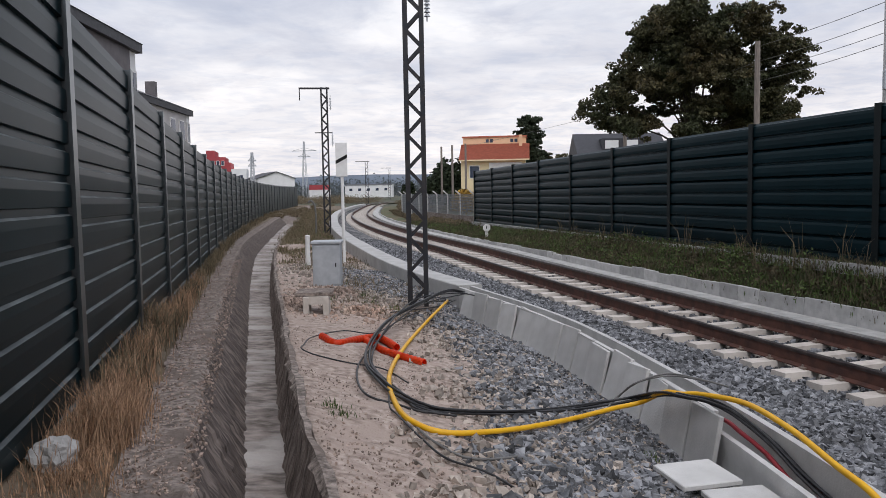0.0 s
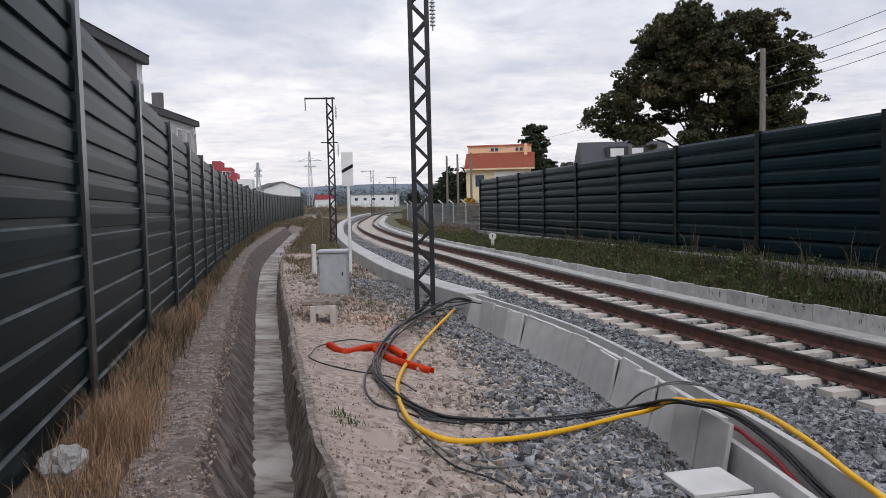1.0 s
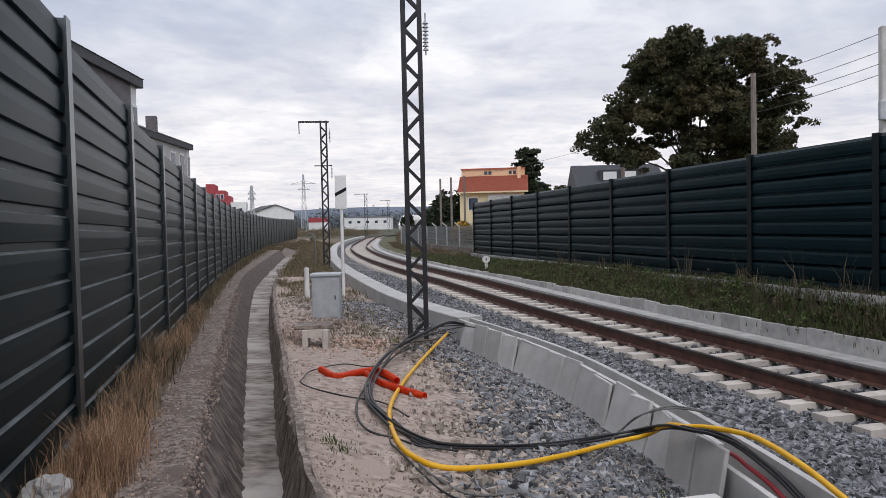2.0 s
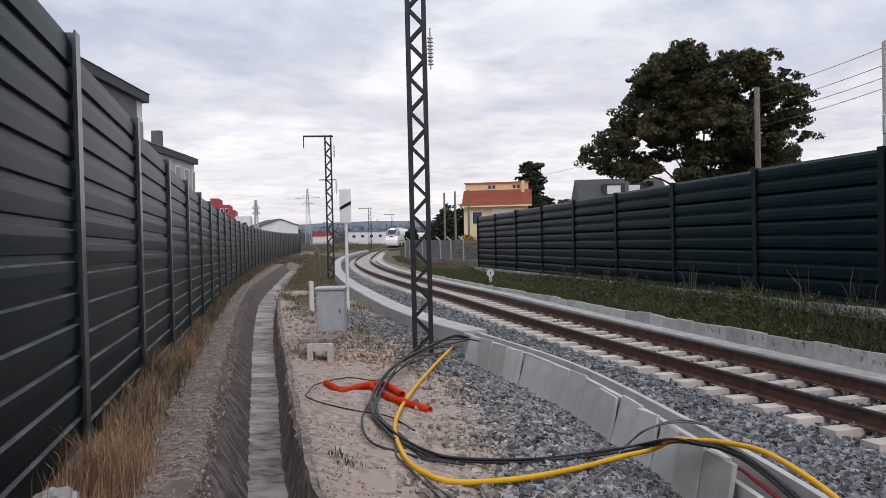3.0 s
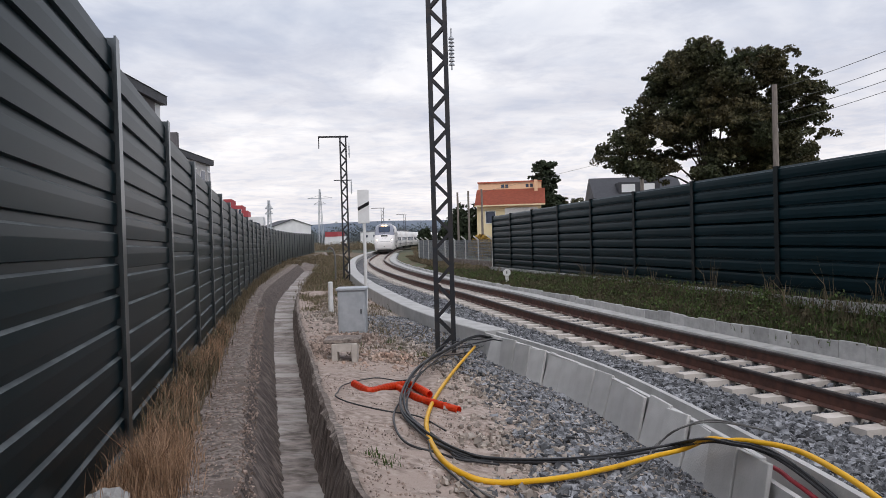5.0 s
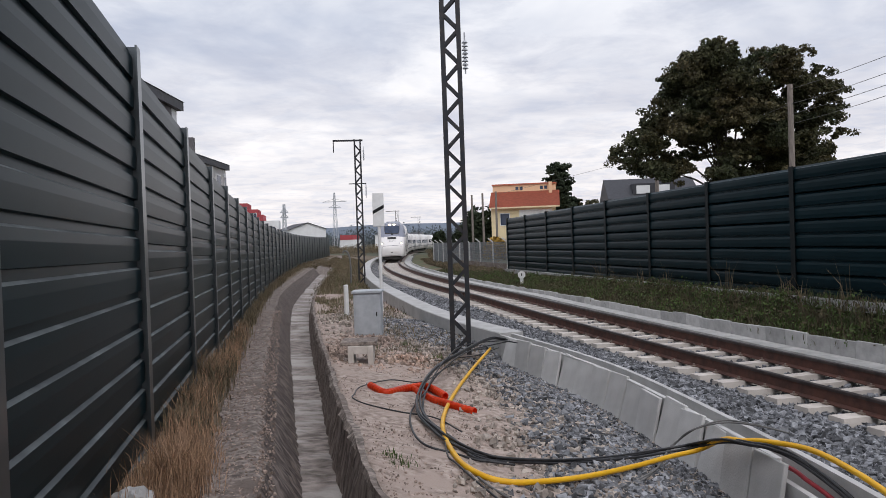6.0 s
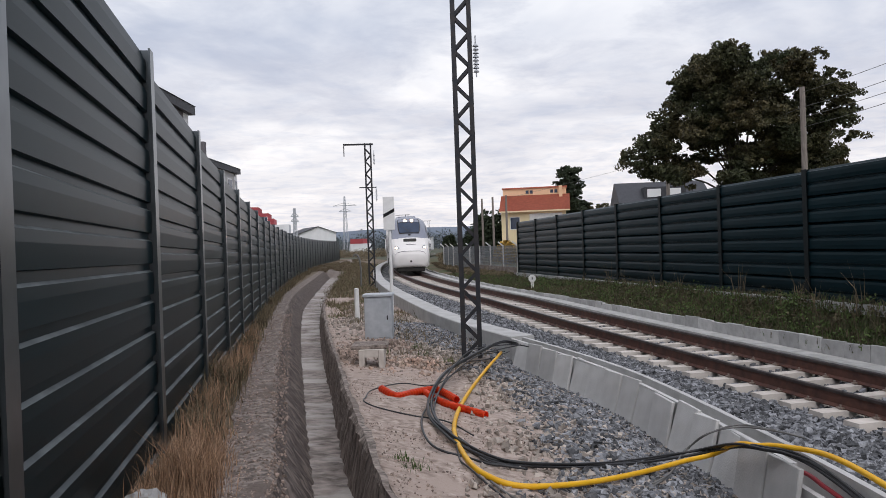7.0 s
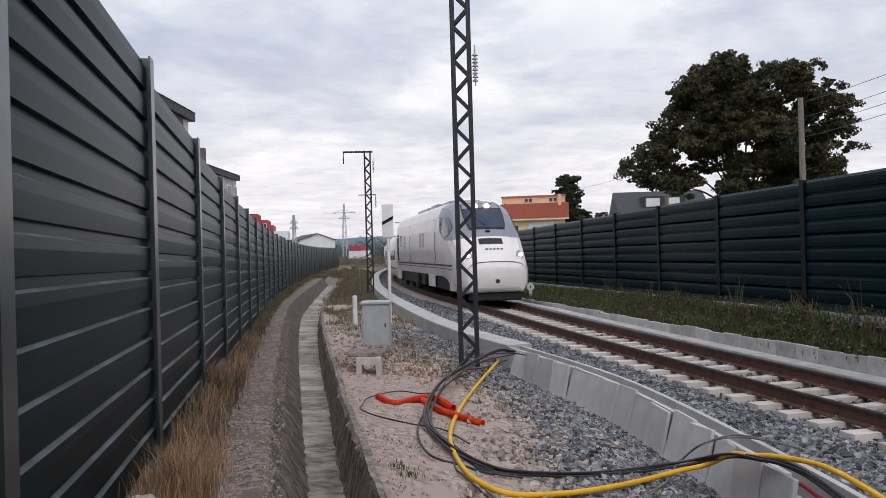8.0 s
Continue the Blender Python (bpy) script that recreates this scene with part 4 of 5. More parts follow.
run("red_cable", "dark red cable lying in the open trough", "cable", [(2.10, 9.2, -0.36), (2.34, 8.3, -0.27), (2.43, 7.95, -0.29), (2.56, 7.6, -0.36), (2.72, 6.9, -0.50), (2.95, 6.0, -0.53)], 0.022, M["red_cable"])
ribbed("orange_pipe", "bright orange corrugated pipe lying on the dirt", [(-2.484, 10.715, 0.04), (-2.17, 10.332, 0.021), (-2.058, 10.878, -0.037), (-1.855, 11.226, -0.065), (-1.643, 11.033, -0.084), (-1.443, 10.761, -0.115)], 0.052, M["orange"], "orange corrugated pipes")
ribbed("orange_pipe", "bright orange corrugated pipe lying on the dirt", [(-2.008, 11.14, -0.068), (-1.643, 10.549, -0.088), (-1.308, 10.234, -0.107), (-0.927, 9.981, -0.145)], 0.052, M["orange"], "orange corrugated pipes")
FLAT = slab_mesh(0.56, 0.52)
for x, y, z, a in ((1.84, 7.64, -0.525, 22), (2.17, 7.12, -0.545, 18)):
    ob = new("cover_slab", FLAT)
    ob.matrix_basis = Matrix.Translation((x, y, z)) @ Matrix.Rotation(radians(a), 4, "Z") @ Matrix.Rotation(radians(91), 4, "X")
    tagged(ob, "pale concrete cover slab lying flat on the ballast", "concrete slab", "loose cover slabs")


# ---- train ----
def car_section(w, h):
    """Half round body outline, bottom to top: (x, z)."""
    pts = [(-0.86 * w, 0.0), (-0.97 * w, 0.18 * h), (-w, 0.35 * h), (-0.985 * w, 0.62 * h), (-0.93 * w, 0.80 * h), (-0.80 * w, 0.92 * h), (-0.55 * w, 0.985 * h), (-0.2 * w, h)]
    return pts + [(-x, z) for x, z in pts[::-1]]


def loft(stations):
    V, Fc = [], []
    n = len(stations[0])
    for st in stations:
        V += st
    for i in range(len(stations) - 1):
        for k in range(n):
            q = (k + 1) % n
            Fc.append((i * n + k, (i + 1) * n + k, (i + 1) * n + q, i * n + q))
    Fc.append(tuple(range(n)))
    Fc.append(tuple((len(stations) - 1) * n + k for k in range(n))[::-1])
    return V, Fc


def bogie(parent, y, wheelbase=2.6):
    bm = box(-1.15, 1.15, y - wheelbase / 2 - 0.5, y + wheelbase / 2 + 0.5, 0.35, 0.8, 0.05)
    b = part("bogie", bm, M["train_dark"], parent)
    for q in (-1, 1):
        for sx in (-1, 1):
            bm = bmesh.new()
            bmesh.ops.create_cone(bm, cap_ends=True, segments=20, radius1=0.46, radius2=0.46, depth=0.14, matrix=Matrix.Translation((sx * GAUGE / 2, y + q * wheelbase / 2, 0.46)) @ Matrix.Rotation(radians(90), 4, "Y"))
            part("wheel", bm, M["train_dark"], b)


def power_car():
    """Front at y = 0, facing -y; length along +y; z = 0 at the rail head."""
    t = tagged(new("power_car"), "white high-speed train power car with a grey cab and lit headlamps", "train")
    W = 1.46
    st = []
    # stations: y, half width, floor, height
    NY = [0.0, 0.10, 0.35, 0.7, 1.1, 1.45, 1.9, 2.4, 2.9, 3.5, 4.5, 7.0]
    NW = [0.98, 1.17, 1.29, 1.36, 1.41, 1.44, W, W, W, W, W, W]
    N0 = [0.62, 0.48, 0.42, 0.40, 0.40, 0.40, 0.42, 0.48, 0.62, 0.85, 0.95, 0.95]
    N1 = [1.34, 1.57, 1.84, 2.12, 2.48, 2.82, 3.24, 3.66, 3.95, 4.10, 4.16, 4.18]
    LY = NY + [19.6, 19.9]
    LW, L0, L1 = NW + [W, W * 0.97], N0 + [0.95, 1.0], N1 + [4.18, 4.08]
    fine_y = list(np.arange(0, 5.4, 0.035)) + [5.4, 7.0, 10.0, 14.0, 19.6, 19.9]
    for y in fine_y:
        w, z0, z1 = np.interp(y, LY, LW), np.interp(y, LY, L0), np.interp(y, LY, L1)
        ring = car_section(w, z1 - z0)
        ring = [(a[0] + (b[0] - a[0]) * q / 12, a[1] + (b[1] - a[1]) * q / 12) for a, b in zip(ring, ring[1:] + ring[:1]) for q in range(12)]
        st.append([(x, float(y), z0 + z) for x, z in ring])
    V, Fc = loft(st)
    me = raw("body", V, Fc, [M["train"], M["train_grey"]], True)

    def hood_line(y):
        return np.interp(y, [1.2, 1.9, 3.0, 4.0, 4.6, 5.1], [2.50, 2.44, 2.48, 2.80, 3.4, 4.3])

    # grey cab surround, swept back over the side windows
    me.polygons.foreach_set("material_index", [1 if 1.2 < f.center.y < 5.1 and f.center.z > hood_line(f.center.y) else 0 for f in me.polygons])
    ob = new("body", me)
    ob.parent = t

    def side_x(y, z):
        """Half width of the body at y and height z."""
        z0, z1, w = np.interp(y, LY, L0), np.interp(y, LY, L1), np.interp(y, LY, LW)
        return w * np.interp((z - z0) / (z1 - z0), [0, 0.18, 0.35, 0.62, 0.80, 0.92], [0.86, 0.97, 1.0, 0.985, 0.93, 0.80])

    def side_patch(name, sx, y0, y1, z0, z1, m, lift, label=""):
        """A panel lying on the side of the body."""
        V, Fc = [], []
        ys, zs = np.linspace(y0, y1, 9), np.linspace(z0, z1, 7)
        for out in (lift, -0.02):
            for y in ys:
                for z in zs:
                    V.append((sx * (side_x(y, z) + out), float(y), float(z)))
        for i in range(8):
            for k in range(6):
                Fc.append((i * 7 + k, i * 7 + k + 1, i * 7 + k + 8, i * 7 + k + 7))
        rim = [i * 7 for i in range(9)] + [56 + k for k in range(1, 7)] + [i * 7 + 6 for i in range(7, -1, -1)] + [k for k in range(5, 0, -1)]
        for a, b in zip(rim, rim[1:] + rim[:1]):
            Fc.append((a, b, b + 63, a + 63))
        ob = new(name, raw(name, V, Fc, m))
        ob.parent = t
        if label:
            ob["label"] = label

    def nose(y, x):
        """Height of the skin at y, falling to the sides."""
        z1, z0, w = np.interp(y, NY, N1), np.interp(y, NY, N0), np.interp(y, NY, NW)
        u = min(1.0, abs(x) / w)
        return z0 + (z1 - z0) * np.interp(u, [0.2, 0.55, 0.80, 0.93, 0.985, 1.0], [1.0, 0.985, 0.92, 0.80, 0.62, 0.35])

    def skin(name, rows, m, lift, label=""):
        """A patch on the nose: rows of (y, x0, x1)."""
        V, Fc = [], []
        n = 15
        for y, x0, x1 in rows:
            for k in range(n):
                x = x0 + (x1 - x0) * k / (n - 1)
                V.append((x * (1.0 + 0.9 * lift), y - lift, nose(y, x) + lift))
        for i in range(len(rows) - 1):
            for k in range(n - 1):
                Fc.append((i * n + k, i * n + k + 1, (i + 1) * n + k + 1, (i + 1) * n + k))
        ob = new(name, raw(name, V, Fc, m, True))
        ob.parent = t
        if label:
            ob["label"] = label
        return ob

    skin("screen_frame", [(y, -w, w) for y, w in ((1.50, 0.70), (1.75, 0.77), (2.1, 0.81), (2.5, 0.81), (2.92, 0.76))], M["train_dark"], 0.022)
    skin("windscreen", [(y, -w, w) for y, w in ((1.55, 0.65), (1.75, 0.71), (2.0, 0.745), (2.3, 0.755), (2.46, 0.755))], M["glass"], 0.032, "dark raked windscreen")
    skin("lamp_band", [(y, -w, w) for y, w in ((2.52, 0.75), (2.65, 0.74), (2.85, 0.71))], M["train_grey"], 0.032)
    skin("number_panel", [(y, -0.46, 0.46) for y in (0.86, 0.96, 1.1)], M["train_dark"], 0.016, "dark number panel")
    for k, (a, b) in enumerate(((-0.30, -0.19), (-0.14, -0.05), (0.0, 0.09), (0.14, 0.24), (0.29, 0.38))):
        skin("lettering_bar", [(0.60, a, b), (0.66, a + 0.02, b + 0.02)], M["train_line"], 0.012)
    skin("bumper_line", [(0.10, -1.10, 1.10), (0.125, -1.12, 1.12)], M["train_line"], 0.01)
    bm = bmesh.new()
    bmesh.ops.create_uvsphere(bm, u_segments=12, v_segments=6, radius=0.09, matrix=Matrix.Translation((0, 1.38, nose(1.38, 0) + 0.02)) @ Matrix.Diagonal((1.2, 0.6, 0.7, 1)))
    part("wiper_hub", bm, M["train_dark"], t)
    skin("wiper", [(1.62, -0.05, 0.0), (2.1, -0.50, -0.46)], M["train_dark"], 0.045)
    for sx in (-1, 1):
        zl = nose(2.64, 0.2) + 0.02
        # tube added round the lamp to keep its light off the nose
        bm = bmesh.new()
        bmesh.ops.create_cone(bm, cap_ends=False, segments=18, radius1=0.125, radius2=0.11, depth=0.2, matrix=Matrix.Translation((sx * 0.24, 2.54, zl)) @ Matrix.Rotation(radians(-90), 4, "X"))
        bmesh.ops.solidify(bm, geom=bm.faces[:], thickness=0.008)
        part("lamp_housing", bm, M["train_grey"], t)
        bm = bmesh.new()
        bmesh.ops.create_cone(bm, cap_ends=True, segments=18, radius1=0.10, radius2=0.10, depth=0.02, matrix=Matrix.Translation((sx * 0.24, 2.56, zl)) @ Matrix.Rotation(radians(90), 4, "X"))
        part("upper_headlamp", bm, M["lamp_glow"], t, "glowing warm headlamp")
        # recessed lower lamp
        bm = bmesh.new()
        P = ((0.80, 0.34), (1.10, 0.38), (1.17, 0.56), (1.04, 0.70), (0.92, 0.58))
        f = bm.faces.new([bm.verts.new((sx * x, y - 0.03, nose(y, x) + 0.022)) for x, y in P])
        part("lamp_cover", bm, M["train_grey"], t)
        bm = bmesh.new()
        bmesh.ops.create_uvsphere(bm, u_segments=14, v_segments=8, radius=0.10, matrix=Matrix.Translation((sx * 1.03, 0.42, nose(0.45, 1.03) + 0.02)) @ Matrix.Rotation(sx * radians(35), 4, "Z") @ Matrix.Diagonal((1.0, 0.5, 0.8, 1)))
        part("lower_headlamp", bm, M["lamp_low"], t, "lit lower headlamp")
        # side cab window
        bm = bmesh.new()
        rows = []
        for y in np.linspace(2.05, 4.15, 18):
            z0, z1 = np.interp(y, LY, L0), np.interp(y, LY, L1)
            lo = np.interp(y, [2.05, 2.5, 3.5, 3.95, 4.15], [2.80, 2.62, 2.64, 2.85, 3.1])
            hi = max(lo + 0.02, min(3.42, z0 + 0.87 * (z1 - z0)))
            rows.append([bm.verts.new((sx * (side_x(y, z) + 0.03), y, z)) for z in np.linspace(lo, hi, 8)])
        for p, q in zip(rows[:-1], rows[1:]):
            for k in range(7):
                bm.faces.new((p[k], p[k + 1], q[k + 1], q[k]))
        part("side_window", bm, M["glass"], t, smooth=True)
        for z, h in ((1.42, 0.07), (1.30, 0.03)):
            side_patch("stripe", sx, 1.5, 5.0, z, z + h, M["train_line"], 0.006)
            side_patch("stripe", sx, 5.0, 19.6, z, z + h, M["train_line"], 0.006)
        for y0 in (5.3, 13.4):
            side_patch("door_seam", sx, y0, y0 + 0.74, 1.52, 3.42, M["train_grey"], 0.005)
            side_patch("cab_door", sx, y0 + 0.03, y0 + 0.71, 1.55, 3.39, M["train"], 0.009)
            side_patch("handrail", sx, y0 - 0.09, y0 - 0.06, 1.6, 2.9, M["train_grey"], 0.03)
        for y0 in (8.4, 9.3, 15.2):
            side_patch("grille", sx, y0, y0 + 0.7, 2.25, 2.95, M["train_grille"], 0.006, "pale ventilation grille")
        side_patch("small_window", sx, 17.0, 17.7, 2.35, 3.0, M["glass"], 0.008)
        side_patch("rear_door", sx, 18.4, 19.1, 1.55, 3.1, M["train_dark"], 0.006, "dark doorway at the car's end")
        # skirts between the wheels
        for a, b in ((1.6, 2.3), (6.3, 7.6), (8.6, 9.8), (11.0, 13.2), (18.4, 19.5)):
            part("skirt", box(min(sx * 1.28, sx * 1.40), max(sx * 1.28, sx * 1.40), a, b, 0.45, 0.97, 0.02), M["train"] if b < 8 or a > 18 else M["train_dark"], t)
    part("coupler_cover", tube_bm([(0, -0.02, 0.86), (0, 0.3, 0.86)], 0.08, 12), M["train_dark"], t)
    part("plough", box(-1.0, 1.0, 0.25, 0.7, 0.12, 0.45, 0.05), M["train_dark"], t)
    part("underframe", box(-1.2, 1.2, 1.0, 19.4, 0.4, 1.0, 0.03), M["train_dark"], t)
    part("roof_gear", box(-0.75, 0.75, 8.6, 10.4, 4.0, 4.33, 0.06), M["train_grey"], t)
    part("roof_gear", box(-0.75, 0.75, 11.2, 14.8, 4.0, 4.30, 0.06), M["train_grey"], t)
    part("roof_gear", box(-0.7, 0.7, 5.4, 7.4, 4.0, 4.27, 0.06), M["train_grey"], t)
    bogie(t, 3.9)
    bogie(t, 16.0)
    return t


def coach():
    t = tagged(new("coach"), "white low-slung passenger coach of a high-speed train", "train")
    W = 1.44
    st = [[(x, y, 0.45 + z) for x, z in car_section(W, 2.85)] for y in (0.15, 12.9)]
    V, Fc = loft(st)
    ob = new("body", raw("body", V, Fc, M["train"], True))
    ob.parent = t
    for sx in (-1, 1):
        part("window_band", box(min(sx * 1.42, sx * 1.447), max(sx * 1.42, sx * 1.447), 1.2, 11.8, 1.55, 2.2, 0.004), M["glass"], t)
        part("stripe", box(min(sx * 1.41, sx * 1.449), max(sx * 1.41, sx * 1.449), 0.2, 12.8, 1.0, 1.08), M["train_line"], t)
    part("gangway", box(-1.0, 1.0, -0.1, 0.15, 0.6, 3.1), M["train_dark"], t)
    bogie(t, 0.0, 0.4)
    return t


engine = power_car()
coach_one = coach()
COACHES = [coach_one] + [copy_thing(coach_one, Matrix.Identity(4)) for _ in range(5)]


# ---- distance ----
def hills():
    V, Fc = [], []
    n = 120
    for k in range(n + 1):
        a = radians(-80 + 160 * k / n)
        h = 48 + 16 * noise.noise((k * 0.09, 2.0, 0)) + 8 * noise.noise((k * 0.4, 7.0, 0))
        V += [(2200 * math.sin(a), 2200 * math.cos(a), -5), (2300 * math.sin(a), 2300 * math.cos(a), h), (2900 * math.sin(a), 2900 * math.cos(a), 0)]
    for k in range(n):
        for j in (0, 1):
            Fc.append((3 * k + j, 3 * k + 3 + j, 3 * k + 4 + j, 3 * k + 1 + j))
    tagged(new("hills", raw("hills", V, Fc, M["hill"], True)), "low distant hills on the horizon, coloured blue for haze", "hills", kind="structure")


hills()


def leaf_cloud(r, n, centre, radii, size, squash=1.0):
    """Leaf quads on the surface and inside of an ellipsoid."""
    d = r.normal(size=(n, 3))
    d /= np.linalg.norm(d, axis=1)[:, None]
    p = d * (r.random((n, 1)) ** 0.35) * np.array(radii) + np.array(centre)
    a = r.normal(size=(n, 3))
    a /= np.linalg.norm(a, axis=1)[:, None]
    b = np.cross(a, r.normal(size=(n, 3)))
    b /= np.linalg.norm(b, axis=1)[:, None]
    s = size * r.uniform(0.6, 1.4, (n, 1))
    return np.stack([p - a * s, p + b * s * 0.6, p + a * s, p - b * s * 0.6], 1)


def quads_mesh(name, Q, material):
    Q = np.asarray(Q, np.float32).reshape(-1, 3)
    me = bpy.data.meshes.new(name)
    me.vertices.add(len(Q))
    me.vertices.foreach_set("co", Q.ravel())
    me.loops.add(len(Q))
    me.loops.foreach_set("vertex_index", np.arange(len(Q), dtype=np.int32))
    me.polygons.add(len(Q) // 4)
    me.polygons.foreach_set("loop_start", np.arange(0, len(Q), 4, dtype=np.int32))
    me.update(calc_edges=True)
    me.materials.append(material)
    return me


def tree(label, loc, clumps, trunk_h, trunk_r, leaf, leaves, size, seed):
    """clumps: (x, y, z, radius) about the base."""
    r = np.random.default_rng(seed)
    t = tagged(new("tree"), label, "tree")
    t.matrix_basis = Matrix.Translation(loc)
    bm = tube_bm(spline([(0, 0, -0.5), (0.1, 0, trunk_h * 0.5), (0, 0.1, trunk_h)], 4), trunk_r, 10, None, 0.6)
    for x, y, z, q in clumps[::max(1, len(clumps) // 26)]:
        tube_bm(spline([(0, 0.1, trunk_h * 0.75), (x * 0.45, y * 0.45, trunk_h * 0.45 + z * 0.5), (x, y, z)], 3), trunk_r * 0.16, 4, bm, 0.2)
    part("trunk", bm, M["bark"], t)
    Q = []
    tot = sum(c[3] ** 2 for c in clumps)
    for x, y, z, q in clumps:
        m = int(4 + q * 8)
        for _ in range(m):
            d = r.normal(size=3)
            d /= np.linalg.norm(d)
            c = np.array((x, y, z)) + d * q * r.uniform(0.3, 1.35) * np.array((1.15, 1.15, 0.6))
            rr = q * r.uniform(0.35, 0.75)
            Q.append(leaf_cloud(r, max(6, int(leaves * q * q / tot / m)), c, (rr, rr, rr * 0.55), size))
    ob = new("crown", quads_mesh("crown", np.concatenate(Q), leaf))
    ob.parent = t
    return t


# big broadleaf tree behind the right barrier
r = np.random.default_rng(5)
CL = []
while len(CL) < 520:
    a, q = r.uniform(0, 6.28), r.random() ** 0.42
    z = r.uniform(4.4, 10.35)
    west = np.interp(z, [4.4, 5.2, 5.9, 6.6, 7.5, 9.0, 9.8, 10.2], [4.0, 5.1, 5.8, 5.3, 3.9, 3.5, 3.0, 2.2])
    east = np.interp(z, [4.4, 5.6, 8.0, 9.0, 9.8, 10.2], [4.6, 4.9, 4.8, 4.4, 3.3, 2.0])
    x, y = math.cos(a) * q, math.sin(a) * q * 4.6
    x *= west if x < 0 else east
    # airy spots and ragged edges
    if noise.noise((x * 0.55, y * 0.3, z * 0.75)) < -0.17 or math.hypot(x + 1.6, z - 5.3) < 0.9:
        continue
    CL.append((x, y, z, r.uniform(0.28, 0.62)))
tree("large broadleaf tree with dark olive autumn foliage", (7.5, 40.0, 0.0), CL, 4.4, 0.45, M["leaf"], 230000, 0.07, 21)


# ---- houses ----
def gable(name, label, loc, rz, w, d, h, roof_h, wall, roof, over=0.3):
    t = tagged(new(name), label, "house")
    t.matrix_basis = Matrix.Translation(loc) @ Matrix.Rotation(radians(rz), 4, "Z")
    part("wall", box(-w / 2, w / 2, -d / 2, d / 2, -1, h), wall, t)
    bm = bmesh.new()
    o = over
    P = [(-w / 2 - o, -d / 2 - o, h), (w / 2 + o, -d / 2 - o, h), (w / 2 + o, 0, h + roof_h), (-w / 2 - o, 0, h + roof_h), (-w / 2 - o, d / 2 + o, h), (w / 2 + o, d / 2 + o, h)]
    v = [bm.verts.new(p) for p in P]
    for f in ((0, 1, 2, 3), (3, 2, 5, 4), (0, 3, 4), (1, 5, 2), (0, 4, 5, 1)):
        bm.faces.new([v[k] for k in f])
    part("roof", bm, roof, t)
    return t


def windows(t, rows):
    """rows: x, z, width, height on the front face at y = f."""
    for x, f, z, w, h in rows:
        q = part("window", box(x - w / 2, x + w / 2, f - 0.06, f + 0.05, z, z + h), M["white"], t)
        part("pane", box(x - w / 2 + 0.08, x + w / 2 - 0.08, f - 0.075, f - 0.061, z + 0.08, z + h - 0.08), M["glass"], q)


def peach_house():
    t = tagged(new("house"), "peach and cream house with a red tiled roof and parapet", "house")
    t.matrix_basis = Matrix.Translation((-6.7, 94, 0)) @ Matrix.Rotation(radians(2), 4, "Z")
    part("wall", box(-3.9, 3.6, -3.5, 4, -1, 5.7), M["cream"], t)
    part("attic", box(-3.9, 3.7, -0.4, 4, 5.7, 8.35), M["peach"], t)
    part("parapet", box(-4.0, 3.8, -0.55, 4.1, 8.35, 8.5), M["roof_red"], t)
    bm = bmesh.new()
    v = [bm.verts.new(p) for p in ((-4.1, -4.1, 5.55), (4.1, -4.1, 5.55), (4.1, -0.45, 7.55), (-4.1, -0.45, 7.55))]
    f = bm.faces.new(v)
    bmesh.ops.solidify(bm, geom=[f], thickness=-0.15)
    part("roof", bm, M["roof_red"], t)
    for x in (-0.95, -0.45, 2.0, 2.5):
        part("attic_window", box(x - 0.18, x + 0.18, -0.43, -0.38, 7.72, 8.12), M["glass"], t)
    part("chimney", box(2.85, 3.25, -1.1, -0.7, 6.6, 8.55, 0.02), M["peach"], t)
    windows(t, [(-2.3, -3.5, 3.4, 1.2, 1.5)])
    part("shutter", box(-0.6, 3.2, -3.58, -3.5, 4.3, 5.2), M["white"], t, "white roller shutter")
    part("gutter_edge", box(-4.1, 4.1, -4.18, -4.08, 5.40, 5.56), M["cream"], t)


peach_house()
g = gable("house", "grey house with a slate roof behind the barrier", (5.3, 63, 0), 5, 6.2, 6, 4.6, 1.7, M["wall_white"], M["slate"])
q = part("dormer", box(-1.5, 1.6, -2.75, -1.0, 4.8, 5.75), M["slate"], g)
for x in (-0.75, 0.7):
    part("dormer_window", box(x - 0.5, x + 0.5, -2.79, -2.745, 4.98, 5.6), M["wall_white"], q)


def slate_house(loc, rz, w, d, h, roof_h, label, clad):
    t = tagged(new("house"), label, "house")
    t.matrix_basis = Matrix.Translation(loc) @ Matrix.Rotation(radians(rz), 4, "Z")
    part("wall", box(-w / 2, w / 2, -d / 2, d / 2, -1, h - 2.4), M["wall_white"], t)
    part("cladding", box(-w / 2 - 0.05, w / 2 - 0.6, -d / 2 - 0.05, d / 2, h - 2.4, h), clad, t)
    part("corner_bay", box(w / 2 - 0.6, w / 2 + 0.05, -d / 2 - 0.02, d / 2, h - 2.4, h), M["wall_white"], t)
    bm = bmesh.new()
    o = 0.28
    P = [(-w / 2 - o, -d / 2 - o, h), (w / 2 + o, -d / 2 - o, h), (w / 2 + o, d / 2 + o, h), (-w / 2 - o, d / 2 + o, h), (-w / 2 + 1.2, 0, h + roof_h), (w / 2 - 1.2, 0, h + roof_h)]
    v = [bm.verts.new(p) for p in P]
    for f in ((0, 1, 5, 4), (1, 2, 5), (2, 3, 4, 5), (3, 0, 4), (3, 2, 1, 0)):
        bm.faces.new([v[k] for k in f])
    part("roof", bm, M["slate"], t)
    part("soffit", box(-w / 2 - 0.24, w / 2 + 0.24, -d / 2 - 0.24, d / 2 + 0.24, h - 0.34, h - 0.004), M["slate"], t)
    return t


